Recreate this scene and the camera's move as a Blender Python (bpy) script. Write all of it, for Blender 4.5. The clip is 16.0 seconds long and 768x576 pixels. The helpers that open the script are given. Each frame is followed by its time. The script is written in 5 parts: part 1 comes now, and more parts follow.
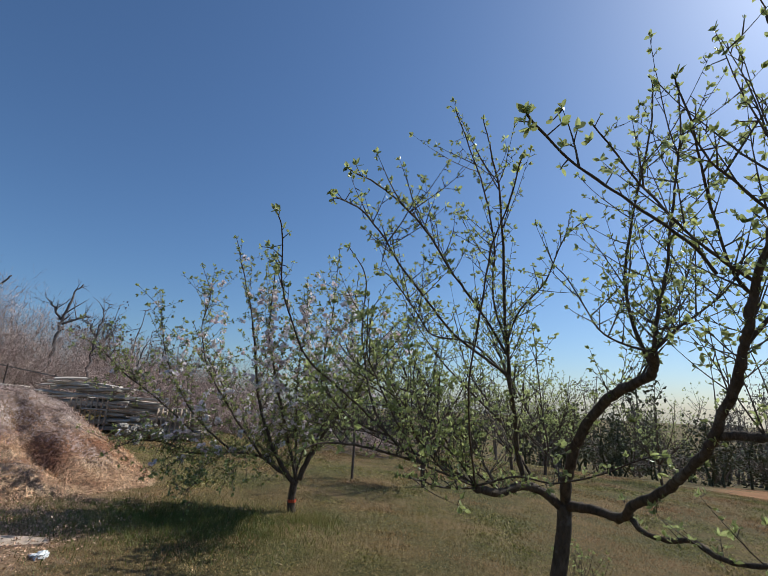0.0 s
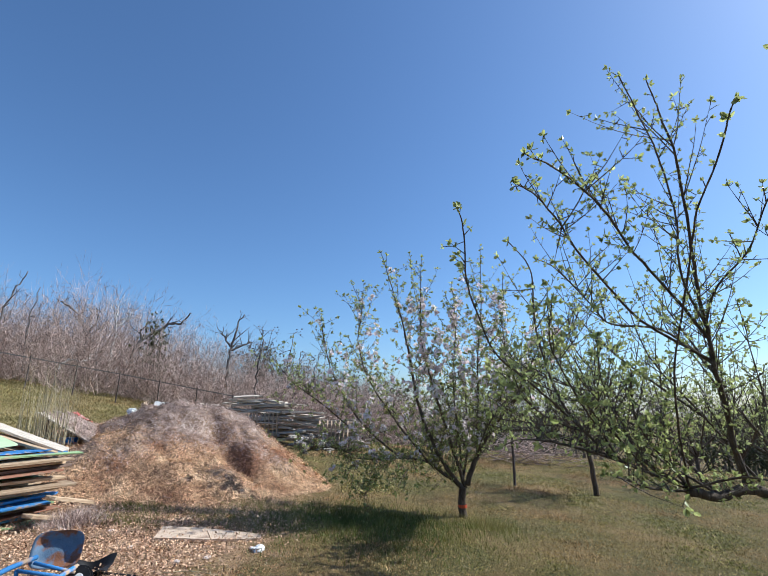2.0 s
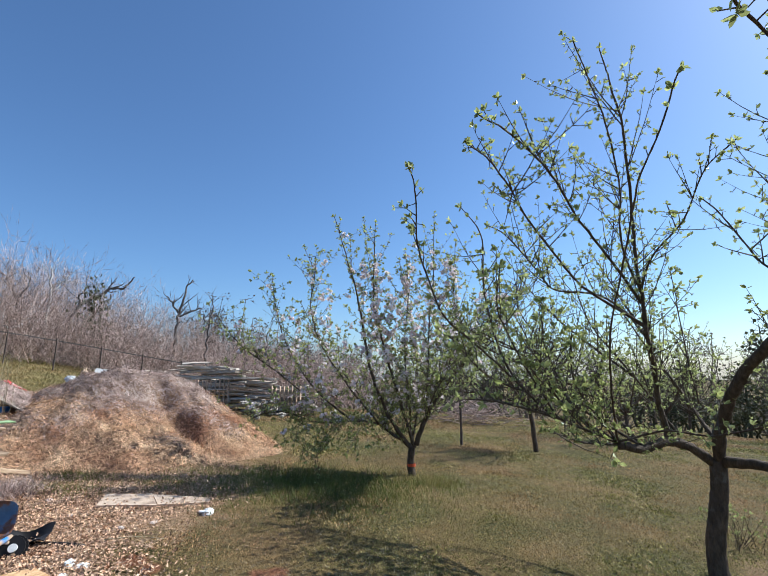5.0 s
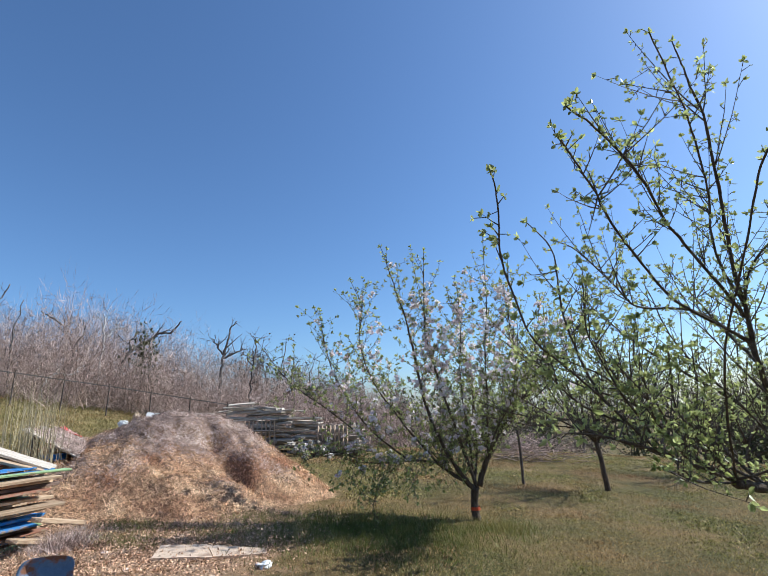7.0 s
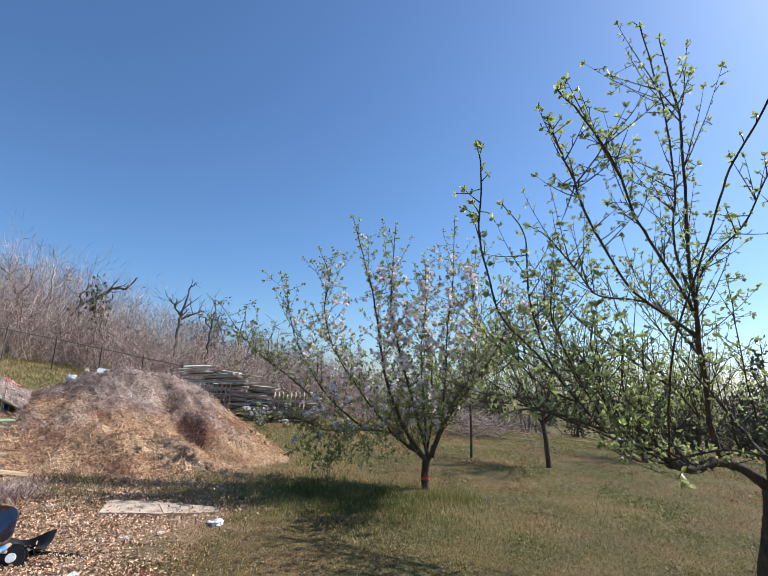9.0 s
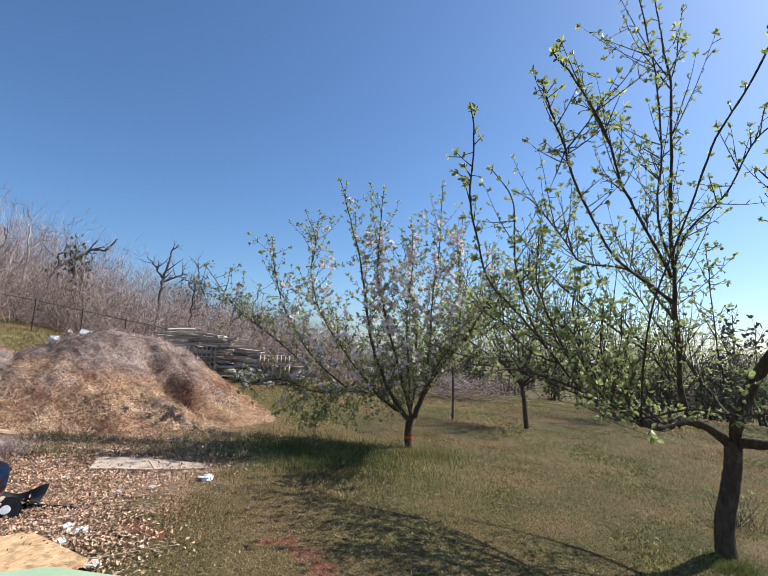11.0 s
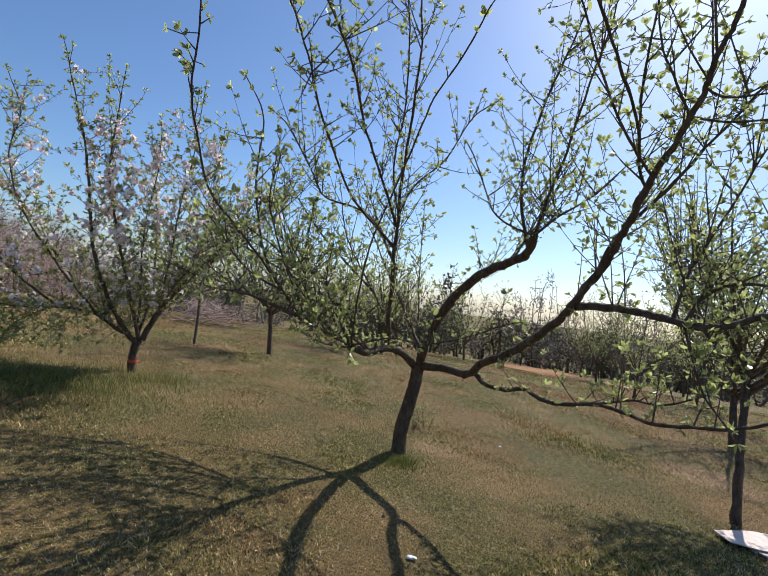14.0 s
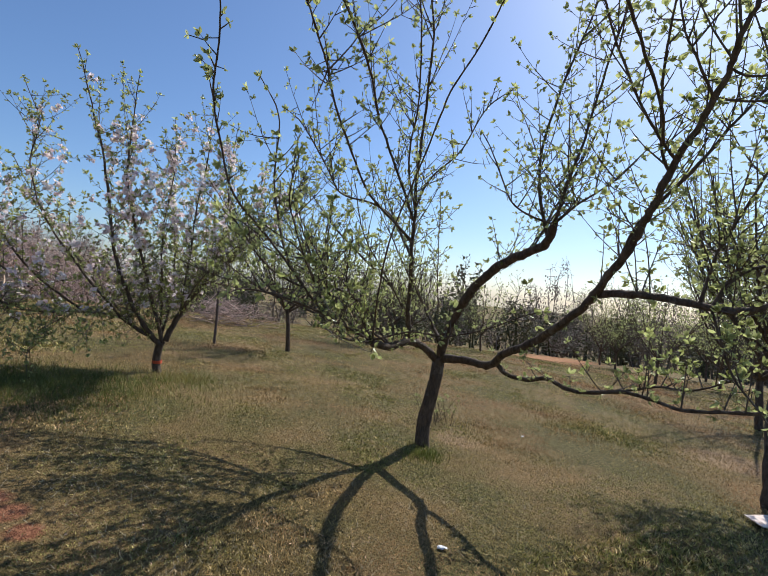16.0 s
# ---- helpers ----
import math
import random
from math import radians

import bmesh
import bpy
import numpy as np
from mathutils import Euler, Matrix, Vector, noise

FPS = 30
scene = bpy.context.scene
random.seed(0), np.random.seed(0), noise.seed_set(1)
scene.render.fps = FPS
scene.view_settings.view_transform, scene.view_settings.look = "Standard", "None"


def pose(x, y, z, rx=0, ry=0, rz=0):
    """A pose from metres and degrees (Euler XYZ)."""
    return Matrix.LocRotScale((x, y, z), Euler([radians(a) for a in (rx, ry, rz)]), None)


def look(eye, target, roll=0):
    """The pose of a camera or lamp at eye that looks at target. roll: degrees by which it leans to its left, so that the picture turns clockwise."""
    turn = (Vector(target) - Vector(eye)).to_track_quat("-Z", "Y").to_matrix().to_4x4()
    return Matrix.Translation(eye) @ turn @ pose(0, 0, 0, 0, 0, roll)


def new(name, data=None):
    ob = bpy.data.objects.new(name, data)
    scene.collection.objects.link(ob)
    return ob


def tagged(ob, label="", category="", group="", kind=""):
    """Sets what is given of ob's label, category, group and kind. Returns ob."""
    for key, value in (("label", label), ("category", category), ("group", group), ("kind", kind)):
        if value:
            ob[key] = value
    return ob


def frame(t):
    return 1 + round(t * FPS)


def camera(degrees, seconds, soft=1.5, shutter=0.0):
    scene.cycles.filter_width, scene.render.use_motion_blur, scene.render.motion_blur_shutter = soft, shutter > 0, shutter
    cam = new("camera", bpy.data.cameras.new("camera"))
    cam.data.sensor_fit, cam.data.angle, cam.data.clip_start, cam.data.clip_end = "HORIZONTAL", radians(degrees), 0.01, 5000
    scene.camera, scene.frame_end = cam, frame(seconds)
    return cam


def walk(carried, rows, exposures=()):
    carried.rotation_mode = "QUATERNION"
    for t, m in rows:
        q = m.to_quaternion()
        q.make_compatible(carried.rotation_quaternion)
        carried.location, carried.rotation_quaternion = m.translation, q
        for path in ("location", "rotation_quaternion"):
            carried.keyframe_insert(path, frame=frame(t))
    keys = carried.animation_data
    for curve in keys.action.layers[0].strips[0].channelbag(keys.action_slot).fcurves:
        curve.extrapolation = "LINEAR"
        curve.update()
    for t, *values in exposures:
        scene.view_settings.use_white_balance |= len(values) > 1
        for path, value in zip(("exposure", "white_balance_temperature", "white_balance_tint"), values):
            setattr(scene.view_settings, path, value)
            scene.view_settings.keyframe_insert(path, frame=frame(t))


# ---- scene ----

# ---------------------------------------------------------------- camera
cam = camera(80.87, 16.0, 0.45)
PATH = [
    (0.0, -0.656, 1.015, 1.554, 103.75, -2.37, -6.91),
    (0.5, -0.776, 1.022, 1.566, 105.74, -1.12, 0.45),
    (1.0, -0.910, 0.969, 1.510, 107.28, 0.58, 9.06),
    (1.5, -0.931, 0.987, 1.490, 106.71, 0.66, 11.53),
    (2.0, -0.921, 1.018, 1.492, 104.50, 0.11, 9.88),
    (2.5, -0.900, 1.055, 1.498, 102.10, -0.63, 7.49),
    (3.0, -0.888, 1.059, 1.485, 100.18, -1.32, 5.26),
    (5.5, -0.918, 1.054, 1.475, 100.41, 0.92, 4.36),
    (6.0, -0.951, 1.131, 1.477, 101.92, 1.56, 6.01),
    (6.5, -1.021, 1.225, 1.453, 103.86, 2.33, 7.99),
    (7.0, -1.097, 1.245, 1.467, 104.89, 2.33, 9.20),
    (7.5, -1.147, 1.225, 1.459, 104.43, 1.28, 8.31),
    (8.0, -1.152, 1.237, 1.453, 103.51, 0.32, 6.63),
    (8.5, -1.143, 1.245, 1.450, 102.27, -0.39, 4.98),
    (11.0, -1.168, 1.214, 1.423, 97.28, -1.51, 1.72),
    (11.5, -1.170, 1.262, 1.454, 93.31, -0.03, 0.37),
    (12.0, -1.143, 1.294, 1.444, 90.31, 1.20, -4.18),
    (12.5, -1.105, 1.311, 1.434, 91.77, -1.26, -10.27),
    (13.0, -1.054, 1.270, 1.401, 91.42, -4.29, -20.21),
    (13.5, -0.966, 1.263, 1.396, 91.22, -6.00, -25.95),
    (14.0, -0.941, 1.250, 1.395, 90.77, -7.05, -27.47),
    (14.5, -0.911, 1.247, 1.379, 90.47, -7.45, -28.56),
    (15.0, -0.925, 1.257, 1.383, 90.00, -6.72, -28.84),
    (15.5, -0.946, 1.257, 1.388, 89.99, -5.76, -27.53),
    (16.0, -0.989, 1.257, 1.395, 89.81, -5.07, -25.81),
]
walk(cam, [(t, pose(x, y, z, rx, ry, rz)) for t, x, y, z, rx, ry, rz in PATH],
     exposures=[(0.0, -0.15, 5900, 6), (0.6, 0.0, 5850, 5), (1.2, 0.18, 5750, 5), (1.8, 0.42, 5750, 5), (8.5, 0.40, 5800, 6), (11.0, 0.36, 5900, 7), (12.5, 0.32, 6050, 9), (16.0, 0.28, 6150, 11)])

# ---------------------------------------------------------------- light
SUN_AZ, SUN_EL = radians(63), radians(43)
world = bpy.data.worlds.new("sky")
scene.world = world
world.use_nodes = True
wn = world.node_tree.nodes
sky = wn.new("ShaderNodeTexSky")
sky.sky_type, sky.sun_disc = "NISHITA", False
sky.sun_elevation, sky.sun_rotation = SUN_EL, SUN_AZ
sky.air_density, sky.dust_density, sky.ozone_density = 1.0, 0.75, 6.3
wn["Background"].inputs["Strength"].default_value = 0.108
world.node_tree.links.new(sky.outputs["Color"], wn["Background"].inputs["Color"])
to_sun = Vector((math.sin(SUN_AZ) * math.cos(SUN_EL), math.cos(SUN_AZ) * math.cos(SUN_EL), math.sin(SUN_EL)))
sun = new("sun", bpy.data.lights.new("sun", "SUN"))
sun.data.energy, sun.data.angle, sun.data.color = 5.0, radians(0.53), (1.0, 0.95, 0.86)
sun.matrix_world = look(to_sun * 60, (0, 0, 0))

# ---------------------------------------------------------------- materials
def rgb(c):
    return (*c, 1.0)


def ramp(nt, fac, stops):
    node = nt.nodes.new("ShaderNodeValToRGB")
    els = node.color_ramp.elements
    while len(els) < len(stops):
        els.new(0.5)
    for el, (p, c) in zip(els, stops):
        el.position, el.color = p, rgb(c)
    nt.links.new(fac, node.inputs["Fac"])
    return node.outputs["Color"]


def noise_tex(nt, vec, scale, detail=4.0, rough=0.6, stretch=None):
    if stretch:
        m = nt.nodes.new("ShaderNodeMapping")
        m.inputs["Scale"].default_value = stretch
        nt.links.new(vec, m.inputs["Vector"])
        vec = m.outputs["Vector"]
    n = nt.nodes.new("ShaderNodeTexNoise")
    n.inputs["Scale"].default_value = scale
    n.inputs["Detail"].default_value = detail
    n.inputs["Roughness"].default_value = rough
    nt.links.new(vec, n.inputs["Vector"])
    return n.outputs["Fac"]


def mixed(nt, fac, a, b, mode="MIX"):
    m = nt.nodes.new("ShaderNodeMix")
    m.data_type, m.blend_type = "RGBA", mode
    for key, v in ((0, fac), (6, a), (7, b)):
        if isinstance(v, (int, float)):
            m.inputs[key].default_value = v
        elif isinstance(v, tuple):
            m.inputs[key].default_value = rgb(v)
        else:
            nt.links.new(v, m.inputs[key])
    return m.outputs[2]


def material(name, stops, scale=8.0, rough=0.85, bump=0.2, bump_scale=60.0, stretch=None, coarse=None,
             vary=0.0, translucent=0.0, island=0.0, metal=0.0):
    """Noise-coloured surface; coarse adds a second, larger stain; vary shifts each object, island each loose piece."""
    mat = bpy.data.materials.new(name)
    mat.use_nodes = True
    nt = mat.node_tree
    bsdf = nt.nodes["Principled BSDF"]
    tc = nt.nodes.new("ShaderNodeTexCoord").outputs["Object"]
    col = ramp(nt, noise_tex(nt, tc, scale, stretch=stretch), stops)
    if coarse:
        c_scale, c_col, lo, hi = coarse
        f = ramp(nt, noise_tex(nt, tc, c_scale, 5.0), [(lo, (0, 0, 0)), (hi, (1, 1, 1))])
        col = mixed(nt, f, col, c_col)
    for amount, node_type, sock in ((vary, "ShaderNodeObjectInfo", "Random"), (island, "ShaderNodeNewGeometry", "Random Per Island")):
        if amount:
            hs = nt.nodes.new("ShaderNodeHueSaturation")
            mp = nt.nodes.new("ShaderNodeMapRange")
            mp.inputs["To Min"].default_value, mp.inputs["To Max"].default_value = 1 - amount, 1 + amount
            nt.links.new(nt.nodes.new(node_type).outputs[sock], mp.inputs["Value"])
            nt.links.new(mp.outputs["Result"], hs.inputs["Value"])
            nt.links.new(col, hs.inputs["Color"])
            col = hs.outputs["Color"]
    nt.links.new(col, bsdf.inputs["Base Color"])
    bsdf.inputs["Roughness"].default_value = rough
    bsdf.inputs["Metallic"].default_value = metal
    bsdf.inputs["Specular IOR Level"].default_value = 0.3
    if bump:
        b = nt.nodes.new("ShaderNodeBump")
        b.inputs["Strength"].default_value = bump
        b.inputs["Distance"].default_value = 0.02
        nt.links.new(noise_tex(nt, tc, bump_scale, 3.0, stretch=stretch), b.inputs["Height"])
        nt.links.new(b.outputs["Normal"], bsdf.inputs["Normal"])
    if translucent:
        tr = nt.nodes.new("ShaderNodeBsdfTranslucent")
        nt.links.new(col, tr.inputs["Color"])
        ms = nt.nodes.new("ShaderNodeMixShader")
        ms.inputs["Fac"].default_value = translucent
        nt.links.new(bsdf.outputs["BSDF"], ms.inputs[1])
        nt.links.new(tr.outputs["BSDF"], ms.inputs[2])
        nt.links.new(ms.outputs["Shader"], nt.nodes["Material Output"].inputs["Surface"])
    return mat


BARK = material("bark", [(0.3, (0.05, 0.034, 0.024)), (0.7, (0.145, 0.105, 0.075))], 30, 0.9, 0.8, 90, (1, 1, 0.35),
                coarse=(7.0, (0.21, 0.185, 0.155), 0.58, 0.74))
TWIG = material("twig_bark", [(0.3, (0.06, 0.045, 0.035)), (0.7, (0.15, 0.115, 0.085))], 40, 0.8, 0.2)
LEAF = material("young_leaf", [(0.3, (0.22, 0.25, 0.07)), (0.7, (0.54, 0.56, 0.24))], 12, 0.35, 0.0, translucent=0.55, island=0.45)
BLOSSOM = material("blossom", [(0.3, (0.88, 0.72, 0.74)), (0.6, (0.94, 0.89, 0.89))], 9, 0.6, 0.0, translucent=0.55, island=0.15)
GRASS = material("grass_blade", [(0.36, (0.11, 0.125, 0.026)), (0.52, (0.33, 0.295, 0.085)), (0.66, (0.60, 0.45, 0.22))], 14.0, 0.6, 0.0,
                 translucent=0.18, island=0.85, coarse=(0.5, (0.43, 0.255, 0.125), 0.45, 0.60))
DRY = material("dry_grass", [(0.3, (0.36, 0.29, 0.17)), (0.7, (0.52, 0.45, 0.30))], 6, 0.8, 0.0, translucent=0.2, island=0.25)
LONGGRASS = material("long_grass_blade", [(0.3, (0.075, 0.10, 0.02)), (0.5, (0.17, 0.18, 0.045)), (0.68, (0.34, 0.28, 0.11))], 1.4, 0.6, 0.0, translucent=0.3, island=0.35)
BANKGRASS = material("bank_grass", [(0.3, (0.18, 0.16, 0.055)), (0.5, (0.32, 0.255, 0.11)), (0.68, (0.47, 0.355, 0.185))], 1.1, 0.6, 0.0, translucent=0.3, island=0.35)
GREYSTRAW = material("weathered_stalks", [(0.3, (0.22, 0.15, 0.125)), (0.5, (0.45, 0.335, 0.285)), (0.7, (0.68, 0.55, 0.47))], 3.0, 0.85, 0.0, island=0.6)
STRAW = material("dry_stalks", [(0.3, (0.30, 0.15, 0.08)), (0.5, (0.60, 0.38, 0.22)), (0.7, (0.82, 0.60, 0.38))], 2.0, 0.85, 0.0, island=0.65, coarse=(0.9, (0.40, 0.20, 0.11), 0.52, 0.64))
HEAPM = material("heap_litter", [(0.3, (0.09, 0.047, 0.028)), (0.7, (0.33, 0.21, 0.135))], 14, 0.95, 1.0, 45,
                 coarse=(1.1, (0.24, 0.12, 0.07), 0.5, 0.7))
SHRUB = material("shrub_stem", [(0.3, (0.25, 0.178, 0.15)), (0.7, (0.60, 0.455, 0.38))], 1.2, 0.85, 0.0, island=0.6)
DEADWOOD = material("dead_wood", [(0.3, (0.07, 0.06, 0.055)), (0.7, (0.19, 0.165, 0.15))], 5, 0.9, 0.4)
GREYWOOD = material("weathered_wood", [(0.3, (0.33, 0.275, 0.22)), (0.7, (0.66, 0.57, 0.475))], 7, 0.9, 0.4, 50, (1, 8, 8), vary=0.35)
FARWOOD = material("far_twigs", [(0.3, (0.12, 0.095, 0.075)), (0.7, (0.25, 0.20, 0.155))], 0.35, 0.9, 0.0, island=0.35)
FARGREEN = material("far_new_leaf", [(0.3, (0.06, 0.062, 0.032)), (0.7, (0.125, 0.125, 0.062))], 0.5, 0.8, 0.0, translucent=0.15, island=0.4)

# ---------------------------------------------------------------- mesh helpers
class Soup:
    """Vertices and faces gathered for one mesh."""
    def __init__(self):
        self.v, self.f = [], []

    def tube(self, pts, radii, sides=6, cap=True):
        pts = [Vector(p) for p in pts]
        base = len(self.v)
        axis = (pts[1] - pts[0]).normalized()
        side = axis.orthogonal().normalized()
        for i, p in enumerate(pts):
            a = (pts[min(i + 1, len(pts) - 1)] - pts[max(i - 1, 0)]).normalized()
            side = (side - a * side.dot(a))
            side = side.normalized() if side.length > 1e-6 else a.orthogonal().normalized()
            up = a.cross(side)
            for k in range(sides):
                w = 2 * math.pi * k / sides
                self.v.append(p + (side * math.cos(w) + up * math.sin(w)) * radii[i])
        for i in range(len(pts) - 1):
            for k in range(sides):
                a, b = base + i * sides + k, base + i * sides + (k + 1) % sides
                self.f.append((a, b, b + sides, a + sides))
        if cap:
            self.f.append(tuple(base + (len(pts) - 1) * sides + k for k in range(sides)))
            self.f.append(tuple(base + k for k in reversed(range(sides))))

    def leaf(self, at, way, face, length, width):
        """A small folded blade from at along way."""
        side = way.cross(face)
        if side.length < 1e-6:
            side = way.orthogonal()
        side = side.normalized() * width / 2
        lift = side.cross(way).normalized() * width * 0.18
        b = len(self.v)
        mid, far = at + way * length * 0.40, at + way * length * 0.78
        if width < length * 0.2:
            self.v += [at, mid + side + lift, at + way * length, mid - side + lift]
            self.f += [(b, b + 1, b + 2), (b, b + 2, b + 3)]
            return
        self.v += [at, mid + side + lift, far + side * 0.72 + lift * 0.6, at + way * length - lift * 0.5, far - side * 0.72 + lift * 0.6, mid - side + lift]
        self.f += [(b, b + 1, b + 2, b + 3), (b, b + 3, b + 4, b + 5)]

    def box(self, m, size, jag=0.0):
        b = len(self.v)
        for sx in (-.5, .5):
            for sy in (-.5, .5):
                for sz in (-.5, .5):
                    j = Vector([random.uniform(-jag, jag) for _ in range(3)])
                    self.v.append(m @ (Vector((sx * size[0], sy * size[1], sz * size[2])) + j))
        self.f += [tuple(b + i for i in q) for q in ((0, 1, 3, 2), (4, 6, 7, 5), (0, 4, 5, 1), (2, 3, 7, 6), (0, 2, 6, 4), (1, 5, 7, 3))]

    def mesh(self, name, mat, smooth=False):
        me = bpy.data.meshes.new(name)
        me.from_pydata([tuple(v) for v in self.v], [], self.f)
        me.materials.append(mat)
        if smooth:
            me.polygons.foreach_set("use_smooth", [True] * len(me.polygons))
        me.update()
        return me


def thing(name, at=(0, 0, 0), label="", category="", group="", kind=""):
    ob = new(name)
    ob.location = at
    return tagged(ob, label, category, group, kind)


def part(name, me, parent, label="", at=None):
    ob = new(name, me)
    ob.parent = parent
    if at is not None:
        ob.matrix_basis = at
    return tagged(ob, label)


def smooth_line(pts, n):
    """Catmull-Rom through pts, n steps a span."""
    pts = [Vector(p) for p in pts]
    ext = [pts[0] * 2 - pts[1], *pts, pts[-1] * 2 - pts[-2]]
    out = []
    for i in range(1, len(ext) - 2):
        p0, p1, p2, p3 = ext[i - 1:i + 3]
        for k in range(n):
            t = k / n
            out.append(0.5 * (2 * p1 + (p2 - p0) * t + (2 * p0 - 5 * p1 + 4 * p2 - p3) * t * t + (3 * p1 - p0 - 3 * p2 + p3) * t ** 3))
    out.append(pts[-1])
    return out


# ---------------------------------------------------------------- ground
def soft(v, k=1.0):
    return k * math.log1p(math.exp(min(v / k, 40)))


def land(x, y):
    """Height of the ground: a lawn falling gently to the east, a bank rising on the west, a valley beyond."""
    r = math.hypot(x, y)
    slope = 0.10 - 0.06 * max(-18.0, min(x, 12.0))
    bank = 0.155 * min(soft(-x - 6.3, 0.8), 11)
    turn = 1 / (1 + math.exp(-(math.degrees(math.atan2(x, y)) + 30) / 6))
    fall = -0.105 * min(soft(r - 17, 2.0), 34) * turn * (1 if y > -20 else 0)
    swell = 0.03 * noise.noise((x * 0.25, y * 0.25, 0.3)) + 0.012 * noise.noise((x * 1.1, y * 1.1, 4.0))
    return slope + bank + fall + swell - 0.02 * max(0.0, r - 60) * turn


# the yard's own axes, set down on the sloping lawn
YARD = Matrix.LocRotScale((-0.825, 0.825, 0.15), None, None) @ Matrix.Rotation(0.06, 4, "Y") @ Matrix.Rotation(radians(-15.55), 4, "Z") @ Matrix.Scale(0.8475, 4)


def yard_xy(x, y):
    p = YARD @ Vector((x, y, 0))
    return p.x, p.y


def settle(before, shift=(0, 0, 0)):
    """Move what was built since then from the yard's axes to its place."""
    for ob in list(scene.objects):
        if ob not in before and ob.parent is None:
            ob.matrix_world = Matrix.Translation(shift) @ YARD @ ob.matrix_basis


SPOTS = [(-1.92, 4.08, 0.07, "soil"), (-1.82, 4.10, 0.10, "soil"), (-1.68, 3.98, 0.11, "soil"), (-1.56, 3.84, 0.10, "soil"), (-1.46, 3.66, 0.08, "soil"),
         (-2.76, 4.10, 0.11, "soil"), (-2.60, 4.02, 0.09, "soil"), (-2.4, 3.3, 0.10, "soil"),
         (12.6, 13.9, 1.6, "clay"), (14.6, 15.5, 2.0, "clay"), (17.5, 18.0, 2.4, "clay"),
         (1.62, 4.72, 0.28, "field"), (4.75, 3.9, 0.5, "field"), (3.9, 3.2, 0.5, "thatch"),
         (-4.0, 5.2, 1.4, "duff"), (-4.9, 6.6, 1.8, "duff"), (-3.9, 4.25, 1.0, "duff"), (-12.0, 10.5, 5.0, "bank"), (-10.5, 12.5, 3.6, "bank"), (-13.0, 6.0, 5.0, "bank")]


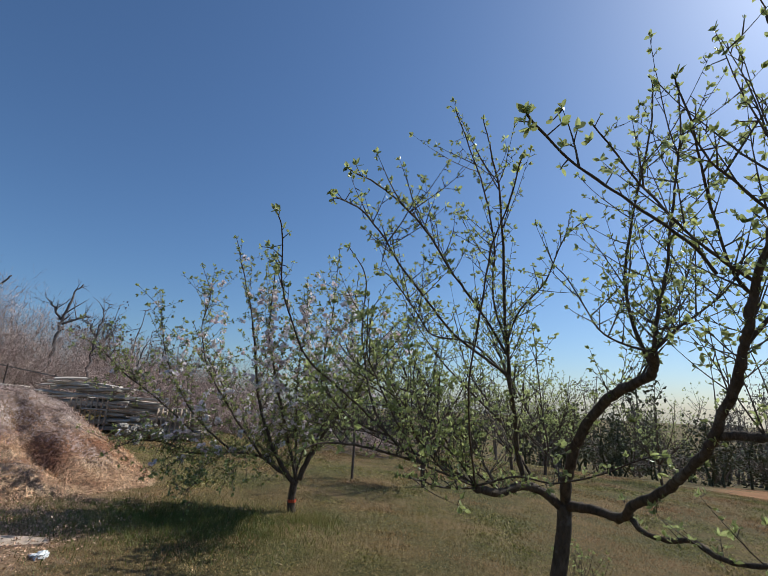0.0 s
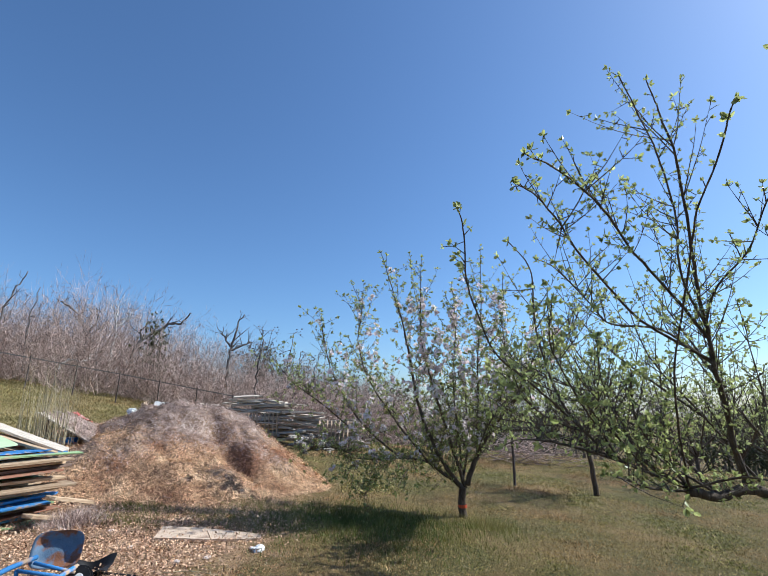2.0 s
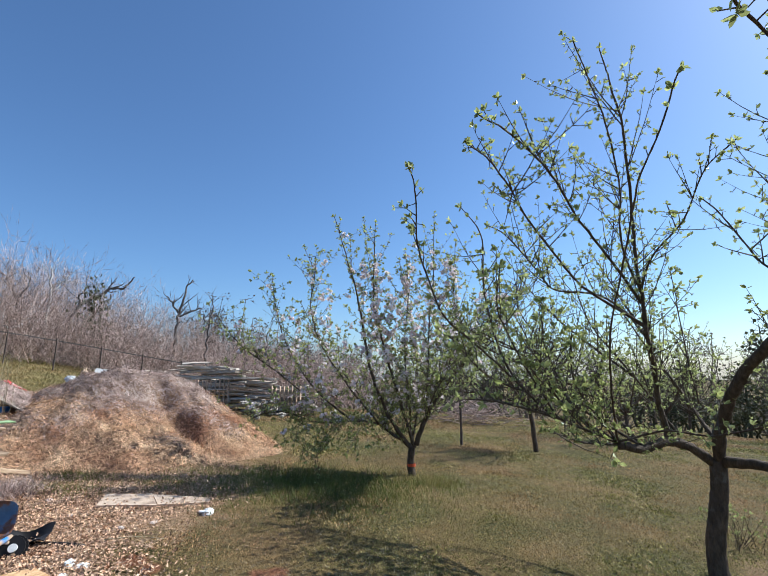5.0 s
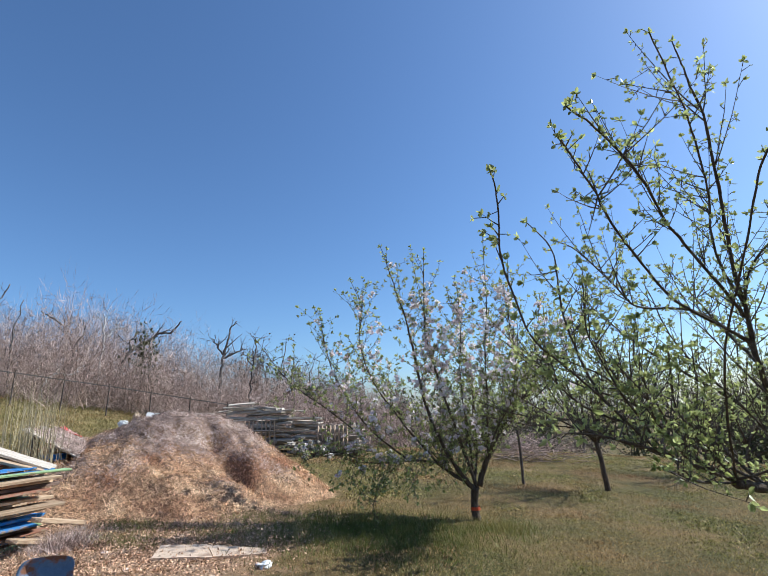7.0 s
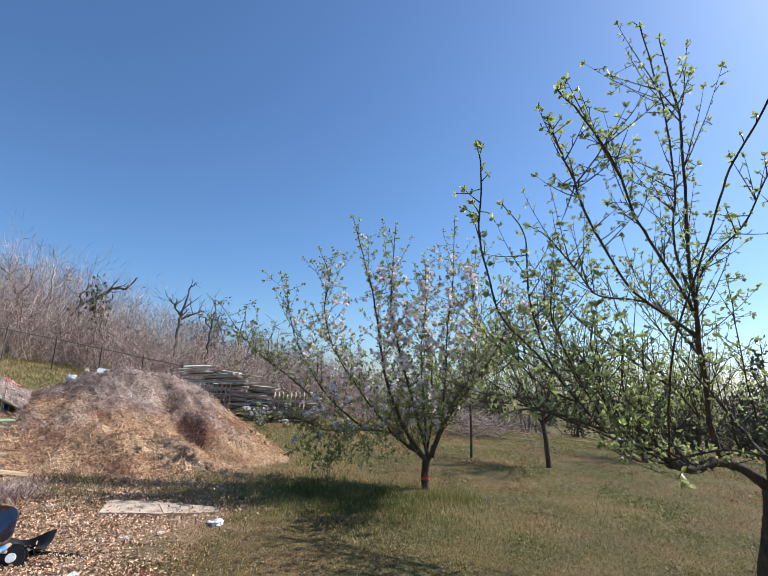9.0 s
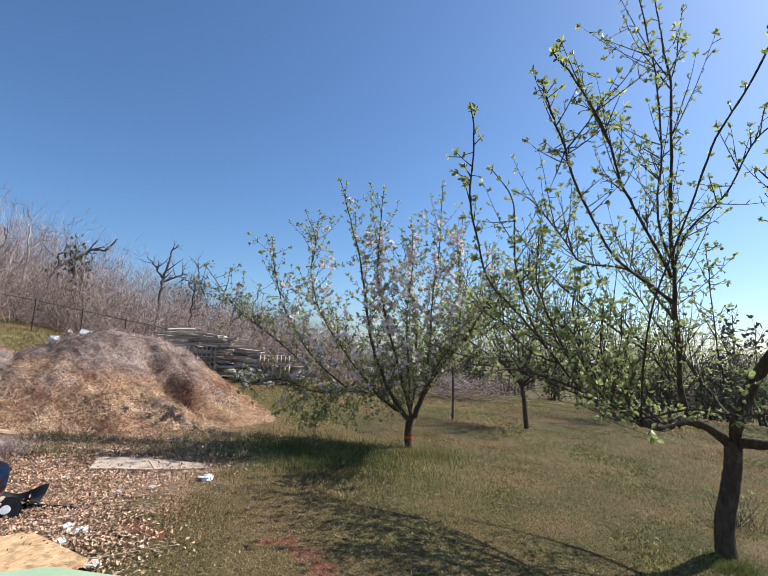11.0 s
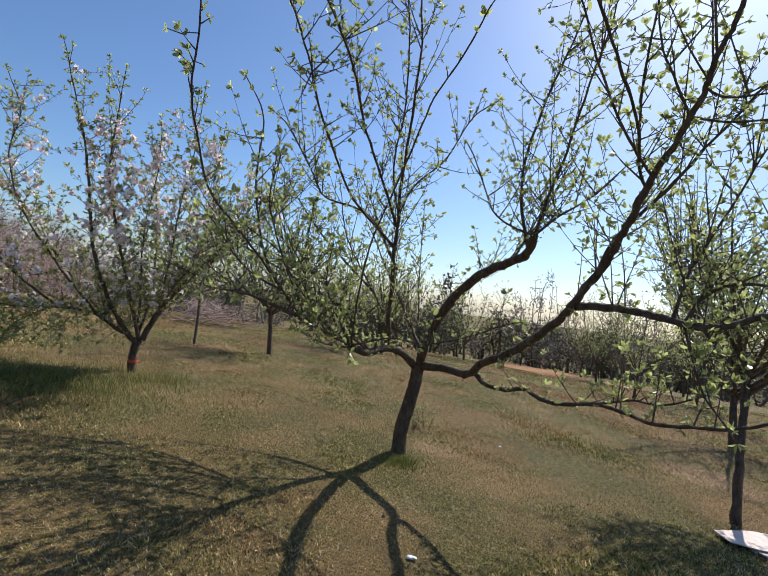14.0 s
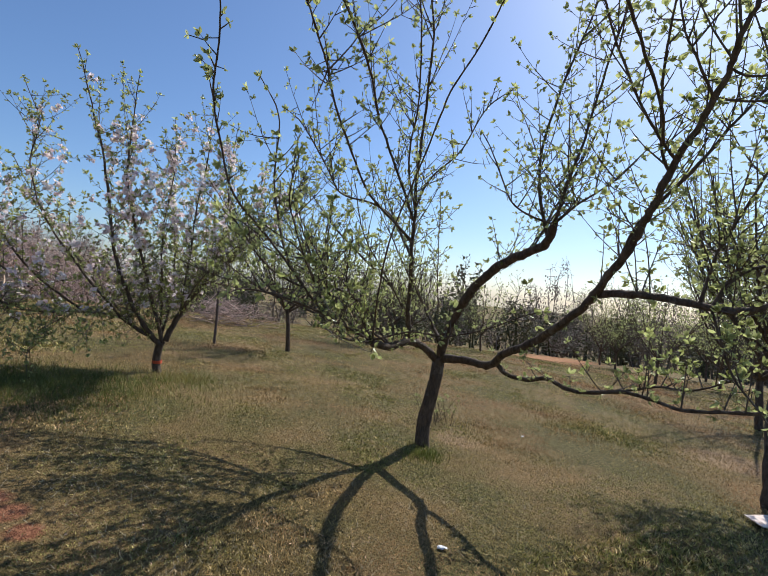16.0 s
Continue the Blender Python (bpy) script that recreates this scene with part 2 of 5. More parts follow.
def build_ground():
    s = Soup()
    cx, cy, spokes = -1.0, 1.15, 168
    rings = [0.0] + [0.35 * 1.058 ** i for i in range(152)]
    s.v.append(Vector((cx, cy, land(cx, cy))))
    for r in rings[1:]:
        for k in range(spokes):
            a = 2 * math.pi * k / spokes
            x, y = cx + r * math.sin(a), cy + r * math.cos(a)
            s.v.append(Vector((x, y, land(x, y))))
    for k in range(spokes):
        s.f.append((0, 1 + (k + 1) % spokes, 1 + k))
    for i in range(len(rings) - 2):
        for k in range(spokes):
            a, b = 1 + i * spokes + k, 1 + i * spokes + (k + 1) % spokes
            s.f.append((a, b, b + spokes, a + spokes))
    mat = bpy.data.materials.new("lawn_soil")
    mat.use_nodes = True
    nt = mat.node_tree
    tc = nt.nodes.new("ShaderNodeTexCoord").outputs["Object"]
    fine = ramp(nt, noise_tex(nt, tc, 42, 7, 0.85), [(0.38, (0.016, 0.016, 0.005)), (0.5, (0.085, 0.075, 0.023)), (0.62, (0.28, 0.215, 0.085))])
    thatch = ramp(nt, noise_tex(nt, tc, 55, 7, 0.85), [(0.36, (0.035, 0.022, 0.009)), (0.64, (0.36, 0.235, 0.10))])
    f1 = ramp(nt, noise_tex(nt, tc, 0.8, 5, 0.65), [(0.42, (0, 0, 0)), (0.62, (1, 1, 1))])
    col = mixed(nt, f1, fine, thatch)
    red = ramp(nt, noise_tex(nt, tc, 30, 5, 0.7), [(0.3, (0.16, 0.06, 0.03)), (0.7, (0.33, 0.15, 0.08))])
    field = ramp(nt, noise_tex(nt, tc, 36, 6, 0.75), [(0.3, (0.10, 0.06, 0.03)), (0.7, (0.40, 0.27, 0.145))])
    f2 = ramp(nt, noise_tex(nt, tc, 0.55, 6, 0.7), [(0.54, (0, 0, 0)), (0.72, (0.3, 0.3, 0.3))])
    col = mixed(nt, f2, col, field)
    clay = ramp(nt, noise_tex(nt, tc, 12, 6, 0.75), [(0.3, (0.22, 0.10, 0.045)), (0.7, (0.42, 0.215, 0.095))])
    bank = ramp(nt, noise_tex(nt, tc, 22, 6, 0.8), [(0.32, (0.12, 0.11, 0.035)), (0.68, (0.36, 0.27, 0.125))])
    duff = ramp(nt, noise_tex(nt, tc, 34, 6, 0.8), [(0.3, (0.20, 0.11, 0.06)), (0.7, (0.62, 0.41, 0.26))])
    wob = noise_tex(nt, tc, 3.5, 4, 0.7)
    for x, y, r, c in SPOTS:
        d = nt.nodes.new("ShaderNodeVectorMath")
        d.operation = "DISTANCE"
        d.inputs[1].default_value = (x, y, land(x, y))
        nt.links.new(tc, d.inputs[0])
        m = nt.nodes.new("ShaderNodeMath")
        m.operation = "MULTIPLY_ADD"
        m.inputs[1].default_value, m.inputs[2].default_value = 1.1 * r, 0.0
        nt.links.new(wob, m.inputs[0])
        q = nt.nodes.new("ShaderNodeMath")
        q.operation = "ADD"
        nt.links.new(d.outputs["Value"], q.inputs[0])
        nt.links.new(m.outputs[0], q.inputs[1])
        mr = nt.nodes.new("ShaderNodeMapRange")
        mr.inputs["From Min"].default_value, mr.inputs["From Max"].default_value = r * 1.65, r * 1.2
        nt.links.new(q.outputs[0], mr.inputs["Value"])
        col = mixed(nt, mr.outputs["Result"], col, {"soil": red, "field": field, "duff": duff, "clay": clay, "bank": bank}.get(c, thatch))
    bsdf = nt.nodes["Principled BSDF"]
    nt.links.new(col, bsdf.inputs["Base Color"])
    bsdf.inputs["Roughness"].default_value = 0.95
    bsdf.inputs["Specular IOR Level"].default_value = 0.15
    b = nt.nodes.new("ShaderNodeBump")
    b.inputs["Strength"].default_value, b.inputs["Distance"].default_value = 1.0, 0.03
    nt.links.new(noise_tex(nt, tc, 45, 5, 0.7), b.inputs["Height"])
    nt.links.new(b.outputs["Normal"], bsdf.inputs["Normal"])
    return tagged(new("ground", s.mesh("ground", mat, True)), "mown grass with brown thatch and red soil patches", "ground", kind="structure")


ground = build_ground()

# ---------------------------------------------------------------- fruit trees
def rand_way():
    while True:
        v = Vector((random.uniform(-1, 1), random.uniform(-1, 1), random.uniform(-1, 1)))
        if 0.1 < v.length < 1:
            return v.normalized()


def leaf_tuft(leaves, at, way, n, size):
    for _ in range(n):
        d = (way * random.uniform(0.4, 1.0) + rand_way() * 0.8).normalized()
        leaves.leaf(at, d, rand_way(), size * random.uniform(0.6, 1.25), size * random.uniform(0.42, 0.62))


def flower_tuft(flowers, at, n, size):
    for _ in range(n):
        axis = (rand_way() + Vector((0, 0, 0.5))).normalized()
        c = at + rand_way() * size * 1.1
        s1 = axis.orthogonal().normalized()
        s2 = axis.cross(s1)
        for k in range(5):
            w = 2 * math.pi * (k + random.uniform(-.1, .1)) / 5
            d = (s1 * math.cos(w) + s2 * math.sin(w) + axis * 0.45).normalized()
            flowers.leaf(c, d, axis, size * random.uniform(0.8, 1.1), size * 0.85)


class Tree:
    """Limbs as tubes, upright shoots along them, spurs with tufts of new leaves, blossom where it has any."""
    def __init__(self, leaf=0.03, bloom=None, gap=0.06):
        self.wood, self.twigs, self.leaves, self.flowers = [], Soup(), Soup(), Soup()
        self.leaf, self.bloom, self.gap = leaf, bloom, gap

    def limb(self, name, pts, r0, r1, sides=8):
        line = smooth_line(pts, 7)
        n = len(line) - 1
        for i in range(1, n):
            w = noise.noise_vector(line[i] * 4.0) * 0.5 + noise.noise_vector(line[i] * 11.0) * (0.05 if r0 > 0.04 else 0.3)
            line[i] = line[i] + w * min(0.03, 0.012 + r0 * 0.3) + rand_way() * r0 * (0.02 if r0 > 0.04 else 0.10)
        s = Soup()
        s.tube(line, [(r0 + (r1 - r0) * (i / n) ** 0.8) * random.uniform(*((0.96, 1.05) if r0 > 0.04 else (0.9, 1.13))) for i in range(n + 1)], sides)
        self.wood.append((name, s))
        return line

    def spur(self, at, way, tuft):
        length = random.uniform(0.01, 0.05)
        end = at + (way + rand_way() * 0.5).normalized() * length
        self.twigs.tube([at, end], [0.0025, 0.0018], 3, False)
        leaf_tuft(self.leaves, end, way, tuft, self.leaf * random.choice((0.7, 1.0, 1.0, 1.35)))
        if self.bloom and random.random() < self.bloom(end):
            flower_tuft(self.flowers, end, random.randint(4, 8), 0.029)

    def dress(self, line, start=0.0, tuft=3, density=1.0):
        """Spurs with leaves along a line."""
        acc = 0.0
        total = sum((b - a).length for a, b in zip(line, line[1:]))
        run = 0.0
        for a, b in zip(line, line[1:]):
            seg = (b - a).length
            run += seg
            if run < start * total:
                continue
            acc += seg * density
            while acc > self.gap:
                acc -= self.gap * random.uniform(0.5, 1.6)
                ax = (b - a).normalized()
                out = (rand_way() + ax * 0.4 + Vector((0, 0, 0.3)))
                self.spur(a.lerp(b, random.random()), out.normalized(), max(1, tuft + random.randint(-1, 1)))
        leaf_tuft(self.leaves, line[-1], (line[-1] - line[-2]).normalized(), tuft + 3, self.leaf * 1.35)

    def shoot(self, at, way, length, r, up=0.35, deep=1, tuft=4, dress_from=0.1):
        n = max(4, int(length / 0.07))
        step, p, d, line = length / n, Vector(at), Vector(way).normalized(), [Vector(at)]
        for _ in range(n):
            d = (d + Vector((0, 0, up)) * step * 2.2 + rand_way() * 0.07).normalized()
            p = p + d * step
            line.append(p.copy())
        self.twigs.tube(line, [r * (1 - 0.75 * i / n) for i in range(n + 1)], 4 if r > 0.005 else 3, False)
        self.dress(line, dress_from, tuft)
        if deep:
            for _ in range(int(length * random.uniform(1.5, 3.5))):
                i = random.randint(1, n - 1)
                way2 = ((line[i + 1] - line[i]).normalized() * 0.6 + rand_way() * 0.8).normalized()
                self.shoot(line[i], way2, length * random.uniform(0.15, 0.45), r * 0.55, up, deep - 1, tuft)
        return line

    def shoots(self, line, count, lengths, r, lo=0.2, hi=1.0, up=0.35, spread=0.8, deep=1, lift=0.7):
        for _ in range(count):
            i = int((lo + (hi - lo) * random.random()) * (len(line) - 2))
            way = (rand_way() * spread + Vector((0, 0, lift))).normalized()
            self.shoot(line[i], way, random.uniform(*lengths), r * random.uniform(0.7, 1.1), up, deep, 3)

    def build(self, name, base, label, category="tree", group="", leaf_label="small yellow-green new leaves"):
        root = thing(name, base, label, category, group)
        inv = Matrix.Translation(-Vector(base))
        for nm, s in self.wood:
            s.v = [inv @ v for v in s.v]
            part(nm, s.mesh(nm, BARK, True), root)
        for nm, s, m, lab in (("brushwood", self.twigs, TWIG, ""), ("foliage", self.leaves, LEAF, leaf_label), ("blossom", self.flowers, BLOSSOM, "white and pink blossom")):
            if s.v:
                s.v = [inv @ Vector(v) for v in s.v]
                ob = part(nm, s.mesh(nm, m), root, lab)
                ob["kind"] = "stuff"
        return root


def grow(tree, pts, r0, r1, count, lengths, habit):
    """One limb with its spurs and upright shoots."""
    low, crown, bare = habit == "low", habit == "crown", habit == "bare"
    line = tree.limb("limb", pts, r0 * (1 if r0 > 0.03 else 0.85), r1 * 0.8, 10 if r0 > 0.03 else 6)
    tree.gap = {"twiggy": 0.13, "crown": 0.045}.get(habit, 0.052)
    tree.leaf = 0.029 if low else 0.028 if crown else 0.022
    tree.dress(line, 0.25 if r0 > 0.025 else 0.05, 4, 1.0 if low or crown else 0.5 if bare else 1.2)
    many = {"low": 1.3, "knee": 2.1, "crown": 2.2, "bare": 0.8, "twiggy": 2.8}.get(habit, 2.2)
    tree.shoots(line, int(count * many), (lengths[0], lengths[1] * 1.1), 0.0045, 0.25 if r0 > 0.03 else 0.1, 0.85, up=0.5, spread=0.85, lift=0.8)
    if crown:
        tree.shoots(line, int(count * 1.7), (0.15, 0.45), 0.004, 0.15, up=0.2, spread=1.2, lift=0.2)
    return line


random.seed(11)
A_BASE = (1.14, 4.60, land(1.14, 4.60) - 0.03)
ta = Tree(leaf=0.024, gap=0.052)
ta.limb("trunk", [A_BASE, (1.13, 4.60, 0.14), (1.14, 4.58, 0.34), (1.16, 4.55, 0.58), (1.18, 4.53, 0.83)], 0.066, 0.053, 12)
grow(ta, [(1.15, 4.54, 0.81), (0.96, 4.51, 0.94), (0.78, 4.43, 0.97), (0.59, 4.35, 0.94), (0.38, 4.22, 0.99)], 0.033, 0.0340, 5, (0.15, 0.40), "low")
grow(ta, [(0.38, 4.22, 1.00), (-0.07, 3.89, 1.18), (-0.31, 3.68, 1.36), (-0.57, 3.41, 1.57), (-0.76, 3.23, 1.72), (-0.85, 3.07, 1.89), (-0.89, 2.98, 2.03), (-0.89, 2.90, 2.14), (-0.90, 2.84, 2.24), (-0.92, 2.76, 2.28)], 0.0085, 0.0032, 5, (0.04, 0.10), "fine")
grow(ta, [(-0.07, 3.89, 1.18), (-0.31, 3.68, 1.26), (-0.50, 3.51, 1.31), (-0.65, 3.37, 1.33), (-0.75, 3.28, 1.31)], 0.010, 0.0040, 8, (0.10, 0.35), "low")
grow(ta, [(0.38, 4.22, 1.01), (0.14, 4.20, 1.16), (-0.10, 4.17, 1.41), (-0.22, 4.14, 1.58), (-0.47, 4.14, 1.72)], 0.013, 0.0040, 8, (0.15, 0.45), "low")
grow(ta, [(-0.31, 3.68, 1.36), (-0.39, 3.81, 1.54), (-0.45, 3.92, 1.82), (-0.46, 3.98, 2.11), (-0.45, 4.03, 2.37), (-0.58, 4.05, 2.58)], 0.010, 0.0040, 7, (0.15, 0.50), "low")
grow(ta, [(0.16, 4.14, 1.08), (-0.10, 3.84, 1.33), (-0.18, 3.76, 1.49), (-0.29, 3.73, 1.64)], 0.009, 0.0040, 8, (0.15, 0.40), "low")
grow(ta, [(0.38, 4.22, 1.01), (0.14, 4.09, 1.31), (0.06, 4.01, 1.49), (0.06, 3.95, 1.71)], 0.008, 0.0040, 7, (0.15, 0.40), "low")
grow(ta, [(0.38, 4.22, 0.99), (0.10, 3.94, 1.03), (-0.11, 3.73, 1.11), (-0.25, 3.56, 1.16)], 0.009, 0.0040, 8, (0.10, 0.30), "low")
grow(ta, [(0.85, 4.48, 1.00), (0.78, 4.43, 1.20), (0.73, 4.34, 1.43), (0.64, 4.21, 1.72), (0.60, 4.14, 1.96), (0.56, 4.08, 2.30), (0.50, 3.93, 2.69), (0.41, 3.76, 3.02), (0.32, 3.67, 3.27), (0.25, 3.59, 3.40)], 0.026, 0.0040, 14, (0.25, 0.60), "fine")
grow(ta, [(0.60, 4.14, 1.96), (0.47, 4.06, 2.28), (0.45, 3.96, 2.58), (0.35, 3.77, 2.81), (0.17, 3.51, 3.01), (-0.03, 3.26, 3.20)], 0.010, 0.0040, 8, (0.20, 0.50), "fine")
grow(ta, [(0.60, 4.14, 2.00), (0.68, 4.07, 2.22), (0.79, 3.88, 2.39), (0.84, 3.72, 2.64), (0.91, 3.53, 2.73)], 0.009, 0.0040, 6, (0.10, 0.30), "fine")
grow(ta, [(0.62, 4.20, 1.76), (0.38, 4.10, 1.88), (0.14, 3.98, 2.02), (-0.15, 3.64, 2.20), (-0.34, 3.36, 2.31), (-0.45, 3.18, 2.38), (-0.56, 2.99, 2.41), (-0.70, 2.65, 2.32)], 0.012, 0.0040, 8, (0.15, 0.45), "fine")
grow(ta, [(0.60, 4.16, 1.90), (0.34, 3.95, 2.16), (0.07, 3.67, 2.33), (-0.15, 3.36, 2.45), (-0.28, 3.19, 2.49), (-0.46, 2.96, 2.51), (-0.64, 2.71, 2.47)], 0.011, 0.0040, 8, (0.15, 0.45), "fine")
grow(ta, [(0.62, 4.19, 1.74), (0.39, 4.27, 1.97), (0.10, 4.33, 2.03), (-0.04, 4.31, 2.19), (-0.21, 4.30, 2.42), (-0.36, 4.28, 2.51)], 0.010, 0.0040, 10, (0.15, 0.50), "fine")
grow(ta, [(0.90, 4.18, 1.24), (0.85, 4.15, 1.53), (0.81, 4.12, 1.86), (0.77, 4.08, 2.10)], 0.006, 0.0030, 3, (0.10, 0.25), "fine")
grow(ta, [(1.19, 4.52, 0.82), (1.15, 4.42, 1.01), (1.12, 4.26, 1.23), (1.13, 4.05, 1.45), (1.13, 3.83, 1.60), (1.12, 3.64, 1.66), (1.13, 3.49, 1.70), (1.11, 3.34, 1.76), (1.04, 3.23, 1.85)], 0.040, 0.0320, 7, (0.20, 0.50), "fine")
grow(ta, [(1.10, 3.32, 1.77), (1.02, 3.34, 2.00), (0.99, 3.33, 2.27), (1.00, 3.25, 2.61), (0.99, 3.11, 2.84), (0.97, 2.98, 3.05), (0.95, 2.92, 3.28)], 0.015, 0.0040, 10, (0.25, 0.60), "knee")
grow(ta, [(1.04, 3.23, 1.85), (1.05, 3.18, 2.05), (1.07, 3.11, 2.27), (1.06, 3.04, 2.48), (1.06, 2.96, 2.75), (1.02, 2.85, 2.93), (0.96, 2.76, 3.11)], 0.014, 0.0040, 10, (0.25, 0.60), "knee")
grow(ta, [(1.04, 3.23, 1.85), (1.16, 3.16, 1.98), (1.28, 3.03, 2.12), (1.36, 2.92, 2.28)], 0.011, 0.0040, 8, (0.20, 0.50), "knee")
grow(ta, [(1.05, 3.25, 1.85), (0.97, 3.35, 1.90), (0.88, 3.42, 1.97), (0.82, 3.45, 2.09), (0.73, 3.48, 2.29), (0.65, 3.47, 2.36)], 0.009, 0.0040, 4, (0.10, 0.30), "knee")
grow(ta, [(1.13, 3.49, 1.70), (1.34, 3.57, 1.96), (1.51, 3.55, 2.27), (1.59, 3.46, 2.58)], 0.010, 0.0040, 10, (0.20, 0.50), "knee")
grow(ta, [(1.20, 4.49, 0.82), (1.25, 4.26, 0.85), (1.28, 3.98, 0.87), (1.24, 3.81, 0.98), (1.21, 3.56, 1.08), (1.17, 3.31, 1.21), (1.12, 3.09, 1.34), (1.05, 2.89, 1.49), (1.00, 2.74, 1.63), (0.94, 2.61, 1.77), (0.90, 2.52, 1.88), (0.86, 2.43, 2.02), (0.82, 2.33, 2.13), (0.78, 2.23, 2.26), (0.73, 2.16, 2.38), (0.71, 2.09, 2.49), (0.67, 2.05, 2.60), (0.62, 2.03, 2.76)], 0.036, 0.0070, 10, (0.20, 0.50), "knee")
grow(ta, [(1.02, 2.78, 1.59), (1.02, 2.68, 1.80), (1.13, 2.52, 2.04), (1.24, 2.44, 2.24), (1.35, 2.33, 2.47), (1.39, 2.25, 2.60)], 0.015, 0.0050, 9, (0.20, 0.50), "knee")
grow(ta, [(0.86, 2.43, 2.02), (0.75, 2.43, 2.09), (0.62, 2.43, 2.18), (0.49, 2.42, 2.30), (0.37, 2.40, 2.41), (0.24, 2.38, 2.56)], 0.009, 0.0040, 4, (0.10, 0.30), "knee")
grow(ta, [(0.87, 2.46, 1.98), (0.80, 2.45, 2.06), (0.70, 2.41, 2.29), (0.62, 2.34, 2.43), (0.54, 2.27, 2.53), (0.45, 2.22, 2.66)], 0.008, 0.0040, 4, (0.10, 0.30), "knee")
grow(ta, [(0.79, 2.27, 2.21), (0.67, 2.27, 2.31), (0.58, 2.26, 2.38), (0.50, 2.24, 2.48)], 0.007, 0.0040, 3, (0.10, 0.30), "knee")
grow(ta, [(0.77, 2.21, 2.29), (0.82, 2.17, 2.26), (0.88, 2.10, 2.26), (0.98, 2.01, 2.28)], 0.007, 0.0040, 4, (0.15, 0.40), "bare")
grow(ta, [(0.79, 2.26, 2.20), (0.89, 2.21, 2.20), (0.98, 2.14, 2.21), (1.08, 2.04, 2.23)], 0.007, 0.0040, 4, (0.15, 0.40), "bare")
grow(ta, [(0.59, 2.31, 2.00), (0.46, 2.23, 2.05), (0.26, 2.14, 2.09), (0.05, 2.05, 2.14), (-0.10, 1.99, 2.18), (-0.23, 1.92, 2.23)], 0.007, 0.0040, 2, (0.08, 0.20), "bare")
grow(ta, [(1.07, 2.95, 1.45), (1.08, 2.81, 1.46), (1.09, 2.68, 1.46), (1.11, 2.54, 1.45), (1.15, 2.45, 1.44), (1.17, 2.35, 1.42), (1.20, 2.27, 1.43), (1.24, 2.20, 1.47), (1.27, 2.13, 1.50), (1.30, 2.05, 1.51)], 0.026, 0.0160, 10, (0.20, 0.50), "low")
grow(ta, [(1.17, 2.41, 1.43), (1.21, 2.37, 1.54), (1.24, 2.31, 1.60), (1.31, 2.23, 1.63), (1.38, 2.12, 1.63)], 0.013, 0.0080, 9, (0.20, 0.50), "fine")
grow(ta, [(1.15, 2.45, 1.44), (1.18, 2.44, 1.56), (1.19, 2.42, 1.67), (1.20, 2.39, 1.74), (1.26, 2.28, 2.03), (1.28, 2.23, 2.17), (1.31, 2.17, 2.31)], 0.010, 0.0040, 9, (0.20, 0.50), "fine")
grow(ta, [(1.29, 3.90, 0.88), (1.28, 3.80, 0.84), (1.30, 3.61, 0.84), (1.32, 3.45, 0.88), (1.32, 3.30, 0.86), (1.33, 3.13, 0.87), (1.35, 2.94, 0.92), (1.35, 2.76, 0.93), (1.35, 2.60, 0.92), (1.37, 2.40, 0.96), (1.39, 2.29, 0.99), (1.42, 2.18, 1.04), (1.45, 2.08, 1.09)], 0.022, 0.0080, 12, (0.10, 0.35), "low")
grow(ta, [(1.35, 2.94, 0.92), (1.40, 2.77, 0.99), (1.44, 2.61, 1.01), (1.47, 2.45, 1.09), (1.47, 2.33, 1.19)], 0.009, 0.0040, 8, (0.10, 0.35), "low")
grow(ta, [(1.17, 2.41, 1.42), (1.16, 2.36, 1.28), (1.16, 2.30, 1.14), (1.17, 2.21, 1.04), (1.17, 2.16, 0.98)], 0.007, 0.0040, 4, (0.10, 0.25), "low")
grow(ta, [(0.37, 4.22, 1.00), (0.61, 4.05, 1.09), (0.75, 3.84, 1.09), (0.90, 3.61, 1.17), (0.99, 3.40, 1.28), (1.06, 3.27, 1.33)], 0.009, 0.0040, 5, (0.10, 0.25), "low")
grow(ta, [(0.37, 4.17, 1.02), (0.26, 3.93, 1.27), (0.14, 3.58, 1.65), (0.08, 3.20, 1.97), (0.04, 2.93, 2.22), (0.05, 2.74, 2.37), (0.05, 2.62, 2.47), (0.05, 2.55, 2.51)], 0.008, 0.0035, 2, (0.06, 0.15), "bare")
grow(ta, [(0.38, 4.22, 1.00), (0.13, 4.09, 1.14), (-0.02, 4.03, 1.42), (-0.10, 4.00, 1.66), (-0.09, 3.95, 1.84)], 0.007, 0.0035, 7, (0.15, 0.40), "low")
grow(ta, [(-0.07, 3.89, 1.18), (-0.25, 3.77, 1.44), (-0.40, 3.65, 1.69), (-0.46, 3.55, 1.82), (-0.44, 3.50, 2.03)], 0.007, 0.0035, 6, (0.15, 0.35), "low")
grow(ta, [(-0.31, 3.68, 1.35), (-0.53, 3.57, 1.44), (-0.67, 3.48, 1.58), (-0.74, 3.43, 1.65)], 0.007, 0.0035, 6, (0.12, 0.30), "low")
grow(ta, [(0.38, 4.22, 1.01), (0.32, 4.35, 1.27), (0.40, 4.44, 1.54), (0.41, 4.43, 1.77)], 0.007, 0.0035, 6, (0.12, 0.35), "low")
grow(ta, [(0.60, 4.37, 0.95), (0.55, 4.9, 1.25), (0.40, 5.4, 1.55), (0.20, 5.9, 1.95)], 0.016, 0.0040, 12, (0.20, 0.50), "twiggy")
